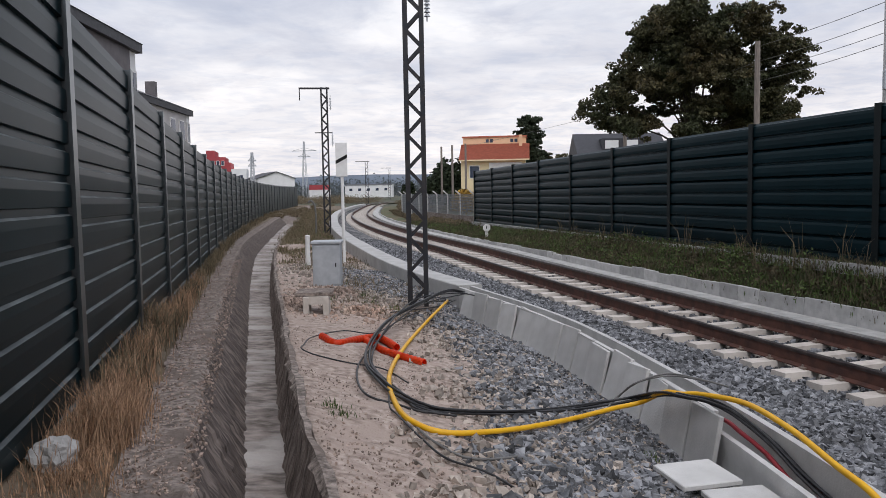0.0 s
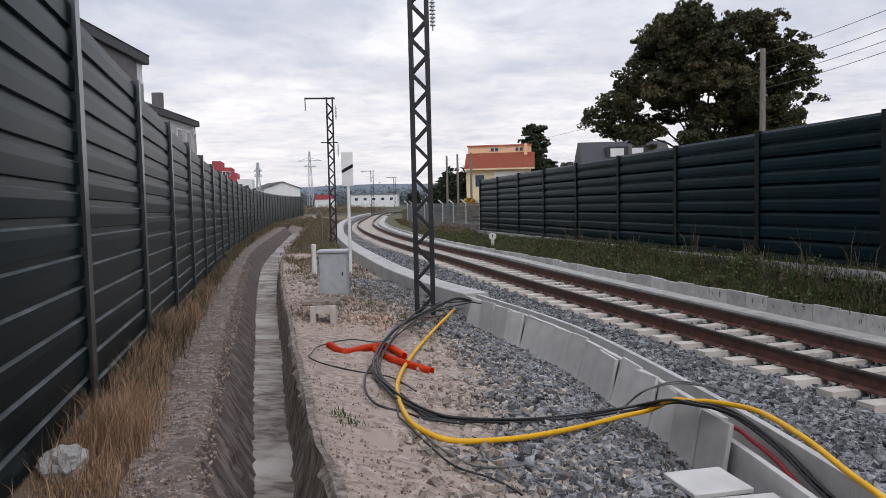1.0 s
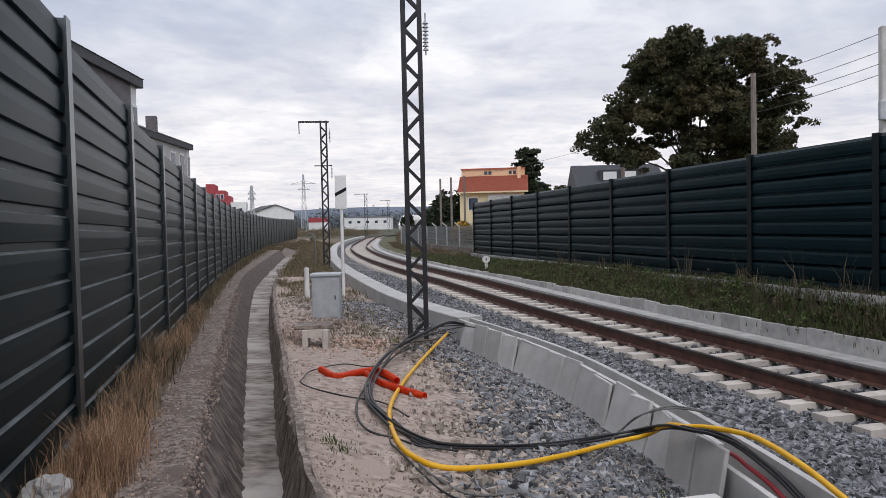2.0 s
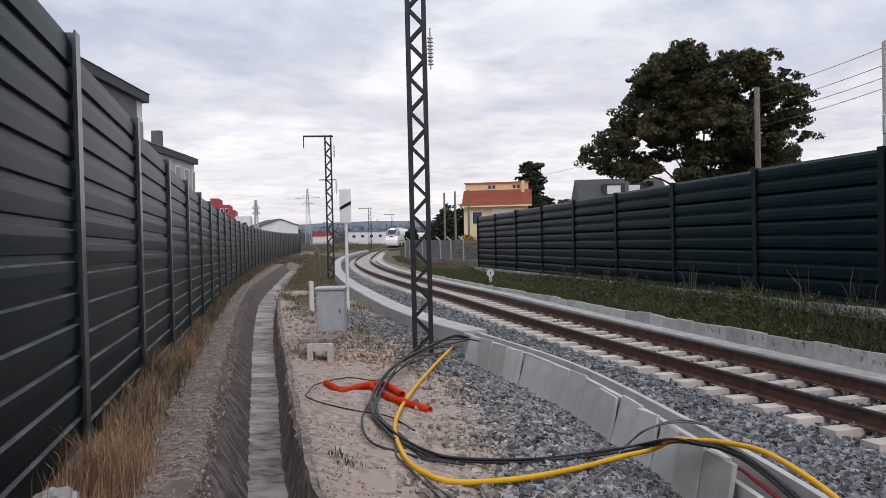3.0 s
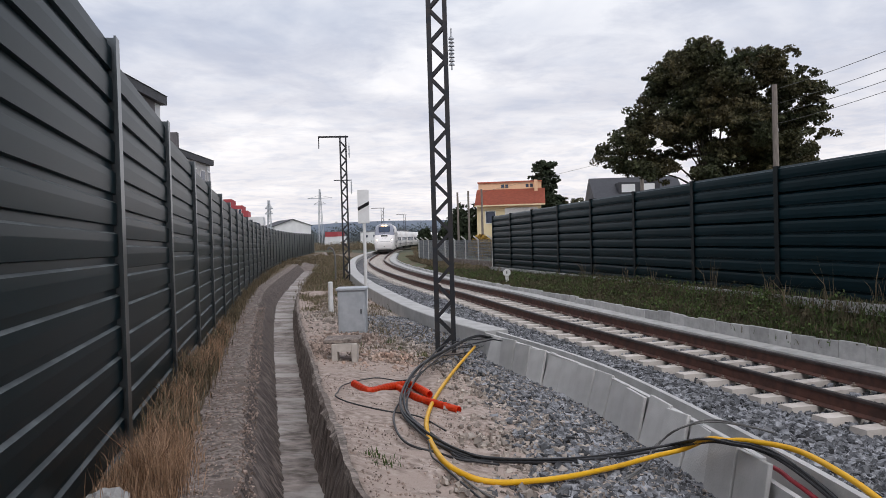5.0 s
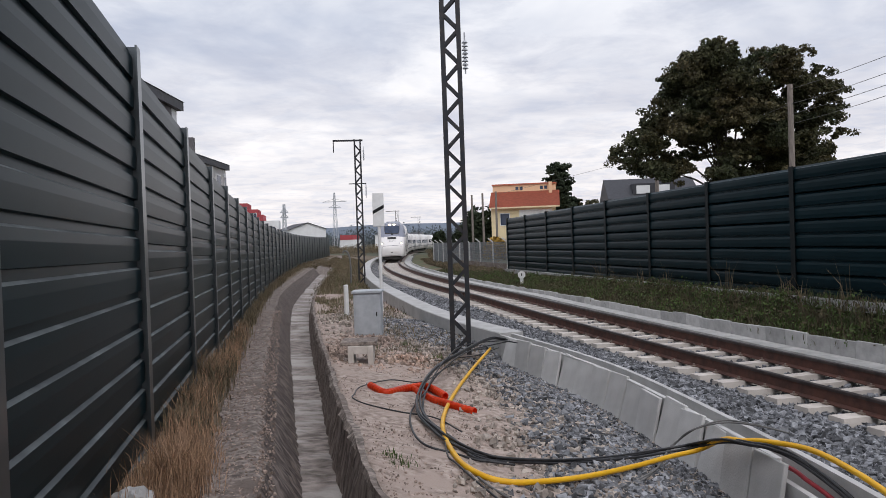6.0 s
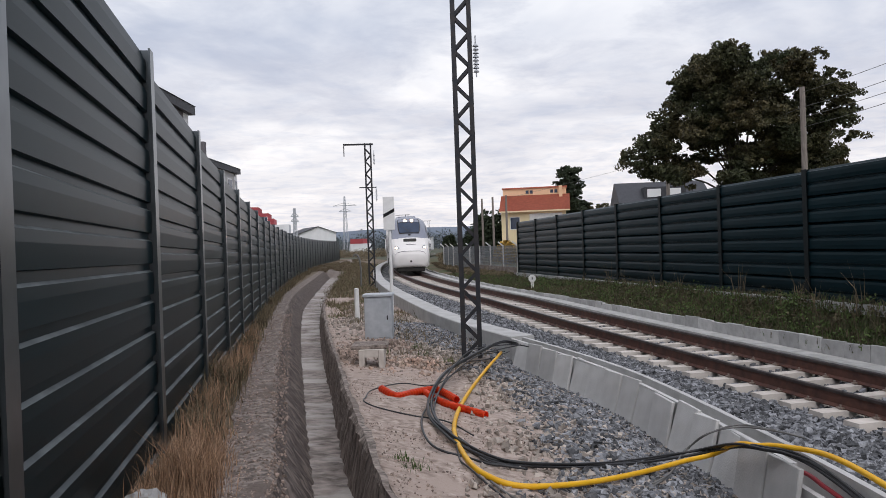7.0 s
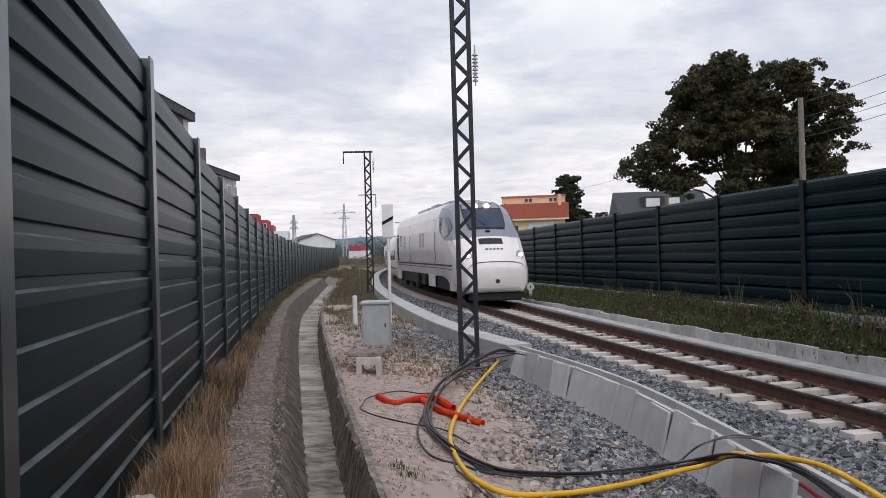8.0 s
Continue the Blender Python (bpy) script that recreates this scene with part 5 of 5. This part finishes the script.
t = slate_house((-18.0, 22.3, 0), 101, 10, 8, 7.75, 0.8, "tall house with dark slate cladding behind the barrier", M["slate_wall"])
windows(t, [(4.72, -4.02, 5.2, 0.5, 1.5), (2.2, -4.05, 5.3, 1.0, 1.4)])
t = slate_house((-25.45, 41.2, 0), 100, 10, 8, 7.35, 1.7, "house with a dark hipped slate roof and chimney", M["grey_render"])
windows(t, [(4.72, -4.02, 5.3, 0.5, 1.3), (3.3, -4.05, 5.3, 0.9, 1.3), (1.6, -4.05, 5.3, 0.9, 1.3)])
part("chimney", box(3.45, 3.85, -2.5, -1.9, 7.2, 9.0), M["slate_wall"], t)


def flats():
    t = tagged(new("apartment_building"), "distant red and white stepped apartment building", "building")
    t.matrix_basis = Matrix.Translation((-72.5, 165, 0)) @ Matrix.Rotation(radians(20), 4, "Z")
    part("wall", box(-4, 4.2, -5, 5, -1, 7.6), M["wall_white"], t)
    part("upper_storey", box(-4.2, -2.4, -5.2, 5, 7.0, 11.6), M["wall_red"], t)
    part("upper_step", box(-2.4, -0.2, -5.1, 5, 7.0, 10.2), M["wall_red"], t)
    part("upper_step", box(-0.2, 0.9, -5.15, 5, 7.0, 9.0), M["wall_red"], t)
    windows(t, [(x, -5.1, 8.3, 0.7, 1.1) for x in (-1.8, -0.8)] + [(x, -5.0, 5, 0.9, 1.3) for x in (-3, 0, 3)])


flats()


def warehouse(label, loc, rz, w, d, h, rise, wall=None):
    t = gable("warehouse", label, loc, rz, w, d, h, rise, wall or M["wall_white"], M["slate"], 0.15)
    t["category"] = "building"
    for sx in (-1, 1):
        bm = bmesh.new()
        x = sx * (w / 2 + 0.17)
        f = bm.faces.new([bm.verts.new(p) for p in ((x, -d / 2, h - 0.3), (x, d / 2, h - 0.3), (x, d / 2, h + 0.05), (x, 0, h + rise - 0.06), (x, -d / 2, h + 0.05))])
        bmesh.ops.solidify(bm, geom=[f], thickness=0.05)
        part("gable_wall", bm, wall or M["wall_white"], t)
    for x in np.linspace(-w / 2 + 2, w / 2 - 2, 5):
        windows(t, [(float(x), -d / 2, h * 0.55, 1.2, 1.0)])
    return t


def gable_hall():
    t = tagged(new("warehouse"), "white gabled warehouse with dark side windows beyond the barrier", "building")
    t.matrix_basis = Matrix.Translation((-57.9, 156, 0)) @ Matrix.Rotation(radians(34), 4, "Z")
    w, d, e, rise = 3.9, 14.0, 5.35, 1.35
    bm = bmesh.new()
    f = bm.faces.new([bm.verts.new(p) for p in ((-w, 0, -1), (w, 0, -1), (w, 0, e), (0, 0, e + rise), (-w, 0, e))])
    g = bmesh.ops.extrude_face_region(bm, geom=[f])
    bmesh.ops.translate(bm, vec=(0, d, 0), verts=[v for v in g["geom"] if isinstance(v, bmesh.types.BMVert)])
    bmesh.ops.recalc_face_normals(bm, faces=bm.faces)
    part("wall", bm, M["wall_white"], t)
    for sx in (-1, 1):
        bm = bmesh.new()
        f = bm.faces.new([bm.verts.new(p) for p in ((0, -0.3, e + rise + 0.02), (sx * (w + 0.3), -0.3, e - 0.1), (sx * (w + 0.3), d + 0.3, e - 0.1), (0, d + 0.3, e + rise + 0.02))])
        bmesh.ops.recalc_face_normals(bm, faces=[f])
        bmesh.ops.solidify(bm, geom=[f], thickness=0.10)
        part("roof_slope", bm, M["slate"], t)
    for y in (2.2, 4.2, 8.5, 10.5):
        part("side_window", box(w - 0.02, w + 0.04, y, y + 1.1, 2.9, 4.1), M["glass"], t)


gable_hall()
t = tagged(new("shop"), "distant low white building with a bright red fascia", "building")
t.matrix_basis = Matrix.Translation((-63.4, 200, 0))
part("wall", box(-2.0, 2.2, 0, 6, -1, 2.9), M["wall_white"], t)
part("fascia", box(-1.9, 1.6, -0.1, 6.1, 2.9, 4.2), M["wall_red"], t, "bright red fascia")
warehouse("distant long white industrial building", (-64, 262, 0), 8, 16, 10, 4.4, 0.5)
warehouse("distant white shed beyond the bend", (-42, 300, 0), 8, 22, 10, 3.6, 0.4)


# ---- poles, wires and mesh fence ----
def wood_pole(loc, h, r, label):
    t = tagged(new("utility_pole"), label, "pole")
    t.matrix_basis = Matrix.Translation(loc)
    part("shaft", tube_bm([(0, 0, -0.5), (0, 0, h)], r, 10, None, 0.75), M["pole_wood"], t)
    return t


wood_pole((8.75, 33.6, 0.0), 7.8, 0.14, "weathered wooden utility pole beside the tree")
wood_pole((4.9, 50, 0.0), 7.1, 0.14, "weathered wooden utility pole near the grey house")
for x, y in ((-11.2, 80), (-9.8, 78), (-8.2, 76)):
    wood_pole((x, y, 0), 6.6, 0.13, "distant weathered wooden pole behind the mesh fence")
t = tagged(new("lamp_post"), "pale concrete pole with a grey box behind the barrier", "pole")
t.matrix_basis = Matrix.Translation((9.95, 24.0, 0))
part("shaft", box(-0.13, 0.13, -0.13, 0.13, -0.5, 7.25, 0.02), M["concrete"], t)
part("junction_box", box(-0.24, 0.2, -0.3, -0.132, 4.6, 5.15, 0.02), M["galv"], t)


def wire(a, b, sag, r=0.012):
    a, b = Vector(a), Vector(b)
    pts = [a.lerp(b, k / 16) - Vector((0, 0, sag * 4 * (k / 16) * (1 - k / 16))) for k in range(17)]
    ob = mesh_ob("overhead_wire", tube_bm(pts, r, 5), M["wire"])
    tagged(ob, "thin dark overhead wire between the poles", "wire", "overhead wires")


for a, b in (((9.95, 24, 7.1), (8.75, 33.6, 7.6)), ((9.95, 24, 6.6), (8.75, 33.6, 7.0)), ((9.95, 24, 6.25), (8.75, 33.6, 6.6)), ((9.95, 24, 5.95), (8.75, 33.6, 6.2)), ((8.75, 33.6, 7.0), (4.9, 50, 6.9)), ((4.9, 50, 6.9), (-8.2, 76, 6.3))):
    wire(a, b, 0.06, 0.010)


def pylon(loc, h, w, label, arms=(4.0, 2.0)):
    t = tagged(new("pylon"), label, "pylon")
    t.matrix_basis = Matrix.Translation(loc)
    bm = bmesh.new()
    for sx in (-1, 1):
        for sy in (-1, 1):
            add_bar(bm, (sx * w, sy * w, -1), (sx * 0.15, sy * 0.15, h), 0.12)
    n = 9
    for k in range(n):
        z0, z1 = h * k / n, h * (k + 1) / n
        w0, w1 = w + (0.15 - w) * k / n, w + (0.15 - w) * (k + 1) / n
        for s in (-1, 1):
            add_bar(bm, (-w0 * s, -w0, z0), (w1 * s, -w1, z1), 0.07)
    part("tower", bm, M["galv"], t)
    for z, a in ((h * 0.84, arms[0]), (h * 0.74, arms[1])):
        bm = bmesh.new()
        add_bar(bm, (-a, 0, z), (a, 0, z), 0.2)
        add_bar(bm, (-a, 0, z), (0, 0, z + 0.9), 0.1)
        add_bar(bm, (a, 0, z), (0, 0, z + 0.9), 0.1)
        part("cross_arm", bm, M["galv"], t)


pylon((-78.3, 235, 0), 18.3, 0.9, "distant lattice power pylon with cross-arms")
pylon((-58.6, 145, 0), 10.2, 0.5, "distant slim lattice pylon behind the barrier", (0.8, 0.8))


def mesh_fence():
    t = tagged(new("mesh_fence"), "grey wire-mesh security fence with cranked concrete posts", "fence")
    pts = [(-4.2, 46.5), (-6.6, 52), (-9.0, 58), (-11.4, 64), (-13.4, 70), (-14.5, 75)]
    for a, b in zip(pts[:-1], pts[1:]):
        A, B = Vector((*a, 0)), Vector((*b, 0))
        for k in range(2):
            p = A.lerp(B, k / 2)
            bm = bmesh.new()
            add_bar(bm, (p.x, p.y, -0.4), (p.x, p.y, 1.75), 0.10)
            add_bar(bm, (p.x, p.y, 1.75), (p.x - 0.3, p.y - 0.1, 2.02), 0.08)
            part("post", bm, M["concrete"], t)
        bm = bmesh.new()
        for k in range(10):
            z = 0.1 + 1.65 * k / 9
            add_bar(bm, A + Vector((0, 0, z)), B + Vector((0, 0, z)), 0.03)
        for k in range(1, 40):
            p = A.lerp(B, k / 40)
            add_bar(bm, p + Vector((0, 0, 0.1)), p + Vector((0, 0, 1.75)), 0.025)
        part("mesh_panel", bm, M["mesh_fence"], t)
    for a, b in zip(pts[:2], pts[1:3]):
        bm = bmesh.new()
        add_bar(bm, (*a, 0.1), (*b, 0.1), 0.15, 0.7)
        part("base_wall", bm, M["old_concrete"], t)


mesh_fence()


# ---- bushes and far trees ----
def bush(label, loc, rad, n, size, leaf, seed):
    r = np.random.default_rng(seed)
    Q = []
    for _ in range(14):
        d = r.normal(size=3)
        d[2] = abs(d[2])
        d /= np.linalg.norm(d)
        c = d * np.array(rad) * r.uniform(0.2, 0.8)
        Q.append(leaf_cloud(r, n // 14, c, np.array(rad) * r.uniform(0.3, 0.5), size))
    ob = new("bush", quads_mesh("bush", np.concatenate(Q), leaf))
    ob.matrix_basis = Matrix.Translation(loc)
    tagged(ob, label, "bush")


r = np.random.default_rng(31)
CL = [(r.normal() * 0.95 * (1.4 - z / 12), r.normal() * 0.9, z, r.uniform(0.4, 0.85)) for z in r.uniform(5.6, 11.0, 46)]
tree("dark green pine with ragged tufts behind the peach house", (-3.1, 101, 0.0), CL, 5.2, 0.3, M["pine"], 15000, 0.17, 31)
CL = [(r.uniform(-2.2, 2.2), r.normal() * 0.9, z, r.uniform(0.4, 0.8)) for z in r.uniform(3.2, 6.6, 40)]
tree("brownish broadleaf tree beside the pine", (-0.6, 103, 0.0), CL, 3.2, 0.25, M["leaf"], 11000, 0.15, 30)
bush("dark round trees behind the mesh fence", (-12.3, 93, 2.0), (2.8, 2.6, 4.5), 3400, 0.3, M["pine"], 32)
bush("golden autumn bush behind the mesh fence", (-6.5, 62, 0.75), (1.7, 1.5, 1.5), 3400, 0.14, M["gold"], 33)
bush("dark bush beside the bend of the track", (-17.6, 96, 0.2), (1.35, 1.6, 3.4), 6500, 0.2, M["pine"], 34)
bush("dark shrub behind the mesh fence", (-15.2, 97, 0.2), (1.6, 1.6, 3.3), 6000, 0.2, M["pine"], 35)
bush("dark shrub behind the mesh fence", (-10.0, 99, 0.3), (1.8, 1.6, 3.0), 4200, 0.2, M["leaf"], 36)
bush("olive shrub behind the mesh fence", (-12.9, 98, 0.2), (1.7, 1.6, 2.9), 4200, 0.2, M["leaf"], 37)
FAR = np.random.default_rng(40)
Q = []
for k in range(420):
    a = radians(FAR.uniform(-34, 22))
    d = FAR.uniform(270, 460)
    s = FAR.uniform(2.0, 5.0)
    Q.append(leaf_cloud(FAR, 190, (d * math.sin(a), d * math.cos(a), s * 0.8), (s * 1.5, s, s), 0.4))
tagged(new("far_woods", quads_mesh("far_woods", np.concatenate(Q), M["far_leaf"])), "distant belt of trees, tinted blue-grey for haze", "trees", kind="stuff")


def scrub_bank(name, label, spots, material, seed):
    r = np.random.default_rng(seed)
    Q = [leaf_cloud(r, 420, (x, y, z * 0.40), (z * 1.3, z * 1.3, z * 0.55), 0.028 + 0.03 * z) for x, y, z in spots]
    tagged(new(name, quads_mesh(name, np.concatenate(Q), material)), label, "scrub", kind="stuff")


r = np.random.default_rng(71)
SP = [(r.uniform(-62, -34), r.uniform(112, 150), r.uniform(0.8, 2.0)) for _ in range(150)]
SP += [(centre_x(y) + r.uniform(4.5, 8.5), y, r.uniform(0.25, 0.8)) for y in r.uniform(66, 135, 200)]
SP += [(centre_x(y) + r.uniform(3.2, 5.5), y, r.uniform(0.10, 0.26)) for y in r.uniform(46, 80, 160)]
SP += [(centre_x(y) - r.uniform(5.5, 16), y, r.uniform(0.15, 0.45)) for y in r.uniform(55, 115, 200)]
scrub_bank("scrub", "brown autumn scrub on the banks at the bend", SP, M["weed"], 72)


# ---- grass ----
def grass(name, label, spots, blades, h, spread, material, seed, width=0.006):
    r = np.random.default_rng(seed)
    S = np.repeat(np.asarray(spots), blades, 0)
    n = len(S)
    off = r.normal(size=(n, 2)) * spread
    base = S[:, :3].copy()
    base[:, :2] += off
    a = r.uniform(0, 6.28, n)
    hh = h * S[:, 3] * r.uniform(0.4, 1.15, n)
    lean = r.uniform(0.05, 0.65, n) * hh
    la = r.uniform(0, 6.28, n)
    top = base + np.stack([np.cos(la) * lean, np.sin(la) * lean, hh], 1)
    mid = base + np.stack([np.cos(la) * lean * 0.3, np.sin(la) * lean * 0.3, hh * 0.6], 1)
    w = np.stack([np.cos(a), np.sin(a), np.zeros(n)], 1) * width * r.uniform(0.6, 1.6, (n, 1))
    Q1 = np.stack([base - w, base + w, mid + w * 0.7, mid - w * 0.7], 1)
    Q2 = np.stack([mid - w * 0.7, mid + w * 0.7, top + w * 0.1, top - w * 0.1], 1)
    ob = new(name, quads_mesh(name, np.concatenate([Q1, Q2]), material))
    return tagged(ob, label, "grass", kind="stuff")


def spots_left(n, y0, y1, power, lo, hi, seed):
    r = np.random.default_rng(seed)
    out = []
    for _ in range(n):
        y = y0 + (y1 - y0) * r.random() ** power
        f, w = fence_left_x(y) + 0.12, wall_l(y) + 0.05
        k = r.uniform(lo, hi)
        dens = 0.5 + 0.9 * noise.noise((y * 0.8, 1.7, 0))
        if r.random() < dens + 0.35:
            out.append((f + (w - f) * k, y, fence_z(y) * (1 - k) + drain_z(y) * k, max(0.35, 0.8 + 0.8 * noise.noise((y * 0.9, 8.1, 0)))))
    return out


grass("dry_grass", "tufts of dry orange-brown grass along the barrier", spots_left(60, 5.15, 6.5, 1.0, 0.35, 0.85, 51) + spots_left(110, 6.5, 16, 1.3, 0.1, 0.6, 55), 28, 0.42, 0.08, M["dry"], 52, 0.0028)
grass("straw_stems", "thin pale straw stems by the rock", spots_left(46, 3.7, 5.6, 1.0, 0.0, 1.0, 83), 6, 0.34, 0.10, M["dry"], 84, 0.0025)
grass("grass_mat", "matted brown and olive grass beside the drain", spots_left(240, 3.6, 7.5, 1.0, 0.0, 0.72, 85), 26, 0.10, 0.08, M["dry"], 86, 0.003)
grass("dull_weeds", "dull brown weeds along the barrier", spots_left(420, 6.5, 70, 1.2, 0.0, 0.6, 53), 20, 0.34, 0.09, M["weed"], 54, 0.007)


def spots_verge(n, seed):
    """Weeds on the rough ground between drain and trough farther on, and a few near ones."""
    r = np.random.default_rng(seed)
    out = []
    while len(out) < n:
        y = 16.5 + 70 * r.random() ** 1.3
        a, b = drain_r(y) + 0.15, trough_x(y) - 0.2
        x = a + (b - a) * r.random() ** 1.5
        if noise.noise((x * 0.7, y * 0.35, 4)) > 0.05 - max(0, y - 18) * 0.015:
            out.append((x, y, ground_z(x, y) - 0.02, 0.4 + r.random() * (0.6 + min(1, y / 50))))
    return out


grass("verge_weeds", "patchy low brown and green weeds on the verge", spots_verge(1900, 57), 14, 0.15, 0.14, M["weed"], 58, 0.009)
grass("verge_grass", "patches of short green grass on the verge", spots_verge(600, 59), 14, 0.09, 0.14, M["green"], 60, 0.009)


TUFTS = [(x, y, ground_z(x, y), q) for x, y, q in ((-1.21, 6.86, 0.6), (-1.03, 6.65, 0.7), (-2.7, 14.2, 1.2), (-2.3, 14.6, 1.2), (-2.9, 15.2, 1.4), (-3.7, 15.0, 1.3), (-3.3, 16.1, 1.6), (1.62, 8.1, 1.0), (1.8, 7.85, 0.9))]
grass("green_tufts", "small green weeds sprouting from the dirt", TUFTS, 46, 0.10, 0.07, M["green"], 98, 0.004)


mr = np.random.default_rng(99)
FOOT = [(x, y, ground_z(x, y), q) for x, y, q in zip(mr.uniform(-3.6, -1.6, 60), mr.uniform(13.6, 17.5, 60), mr.uniform(0.5, 1.3, 60)) if drain_r(y) + 0.2 < x < trough_x(y) - 0.2]
grass("withered_tufts", "withered brown weeds round the mast's foot", FOOT, 22, 0.10, 0.10, M["weed"], 100, 0.005)


def spots_bank(n, seed, k0=0.10, k1=1.05):
    r = np.random.default_rng(seed)
    out = []
    for _ in range(n):
        y = 8 + 45 * r.random() ** 1.2
        cx = centre_x(y) + 2.25
        f = fence_right_x(y) - 0.05
        k = r.uniform(k0, k1)
        out.append((cx + (f - cx) * k, y, (track_z(y) - 0.1) * (1 - k) + bank_z(y) * k - 0.05, 0.5 + r.random()))
    return out


grass("bank_grass", "rough green and brown grass on the bank", spots_bank(2400, 61), 18, 0.13, 0.12, M["green"], 62, 0.008)
grass("bank_weeds", "withered brown weeds on the bank", spots_bank(4800, 63), 14, 0.14, 0.12, M["bank_weed"], 64, 0.008)
grass("tall_weeds", "a few tall withered weeds under the barrier", spots_bank(34, 65, 0.6, 1.0), 10, 0.75, 0.07, M["weed"], 66, 0.008)


def bank_leaves(name, label, n, material, seed):
    r = np.random.default_rng(seed)
    Q = []
    for x, y, z, k in spots_bank(n, seed, 0.14, 1.0):
        q = r.uniform(0.10, 0.24) * (0.6 + 0.5 * k)
        Q.append(leaf_cloud(r, 46, (x, y, z + q * 0.5), (q * 1.4, q * 1.4, q * 0.7), 0.034))
    tagged(new(name, quads_mesh(name, np.concatenate(Q), material)), label, "weeds", kind="stuff")


bank_leaves("leafy_weeds", "low green leafy weeds on the bank", 420, M["green"], 81)
bank_leaves("withered_weeds", "withered brown leafy weeds on the bank", 330, M["bank_weed"], 82)


# ---- motion ----
def train_front(t):
    """Arc length of the nose."""
    return s_of_y(29.0) + 26.4 * (8.0 - t)


def car_pose(s, length):
    a, _ = track_at(s)
    b, _ = track_at(s + length)
    d = b - a
    return Matrix.Translation(a) @ Matrix.Rotation(math.atan2(-d.x, d.y), 4, "Z") @ Matrix.Rotation(math.atan2(d.z, math.hypot(d.x, d.y)), 4, "X")


def motions():
    times = [k * 0.25 for k in range(33)]
    walk(engine, [(t, car_pose(train_front(t), 20.0)) for t in times])
    for k, c in enumerate(COACHES):
        walk(c, [(t, car_pose(train_front(t) + 20.2 + 13.1 * k, 13.0)) for t in times])


motions()
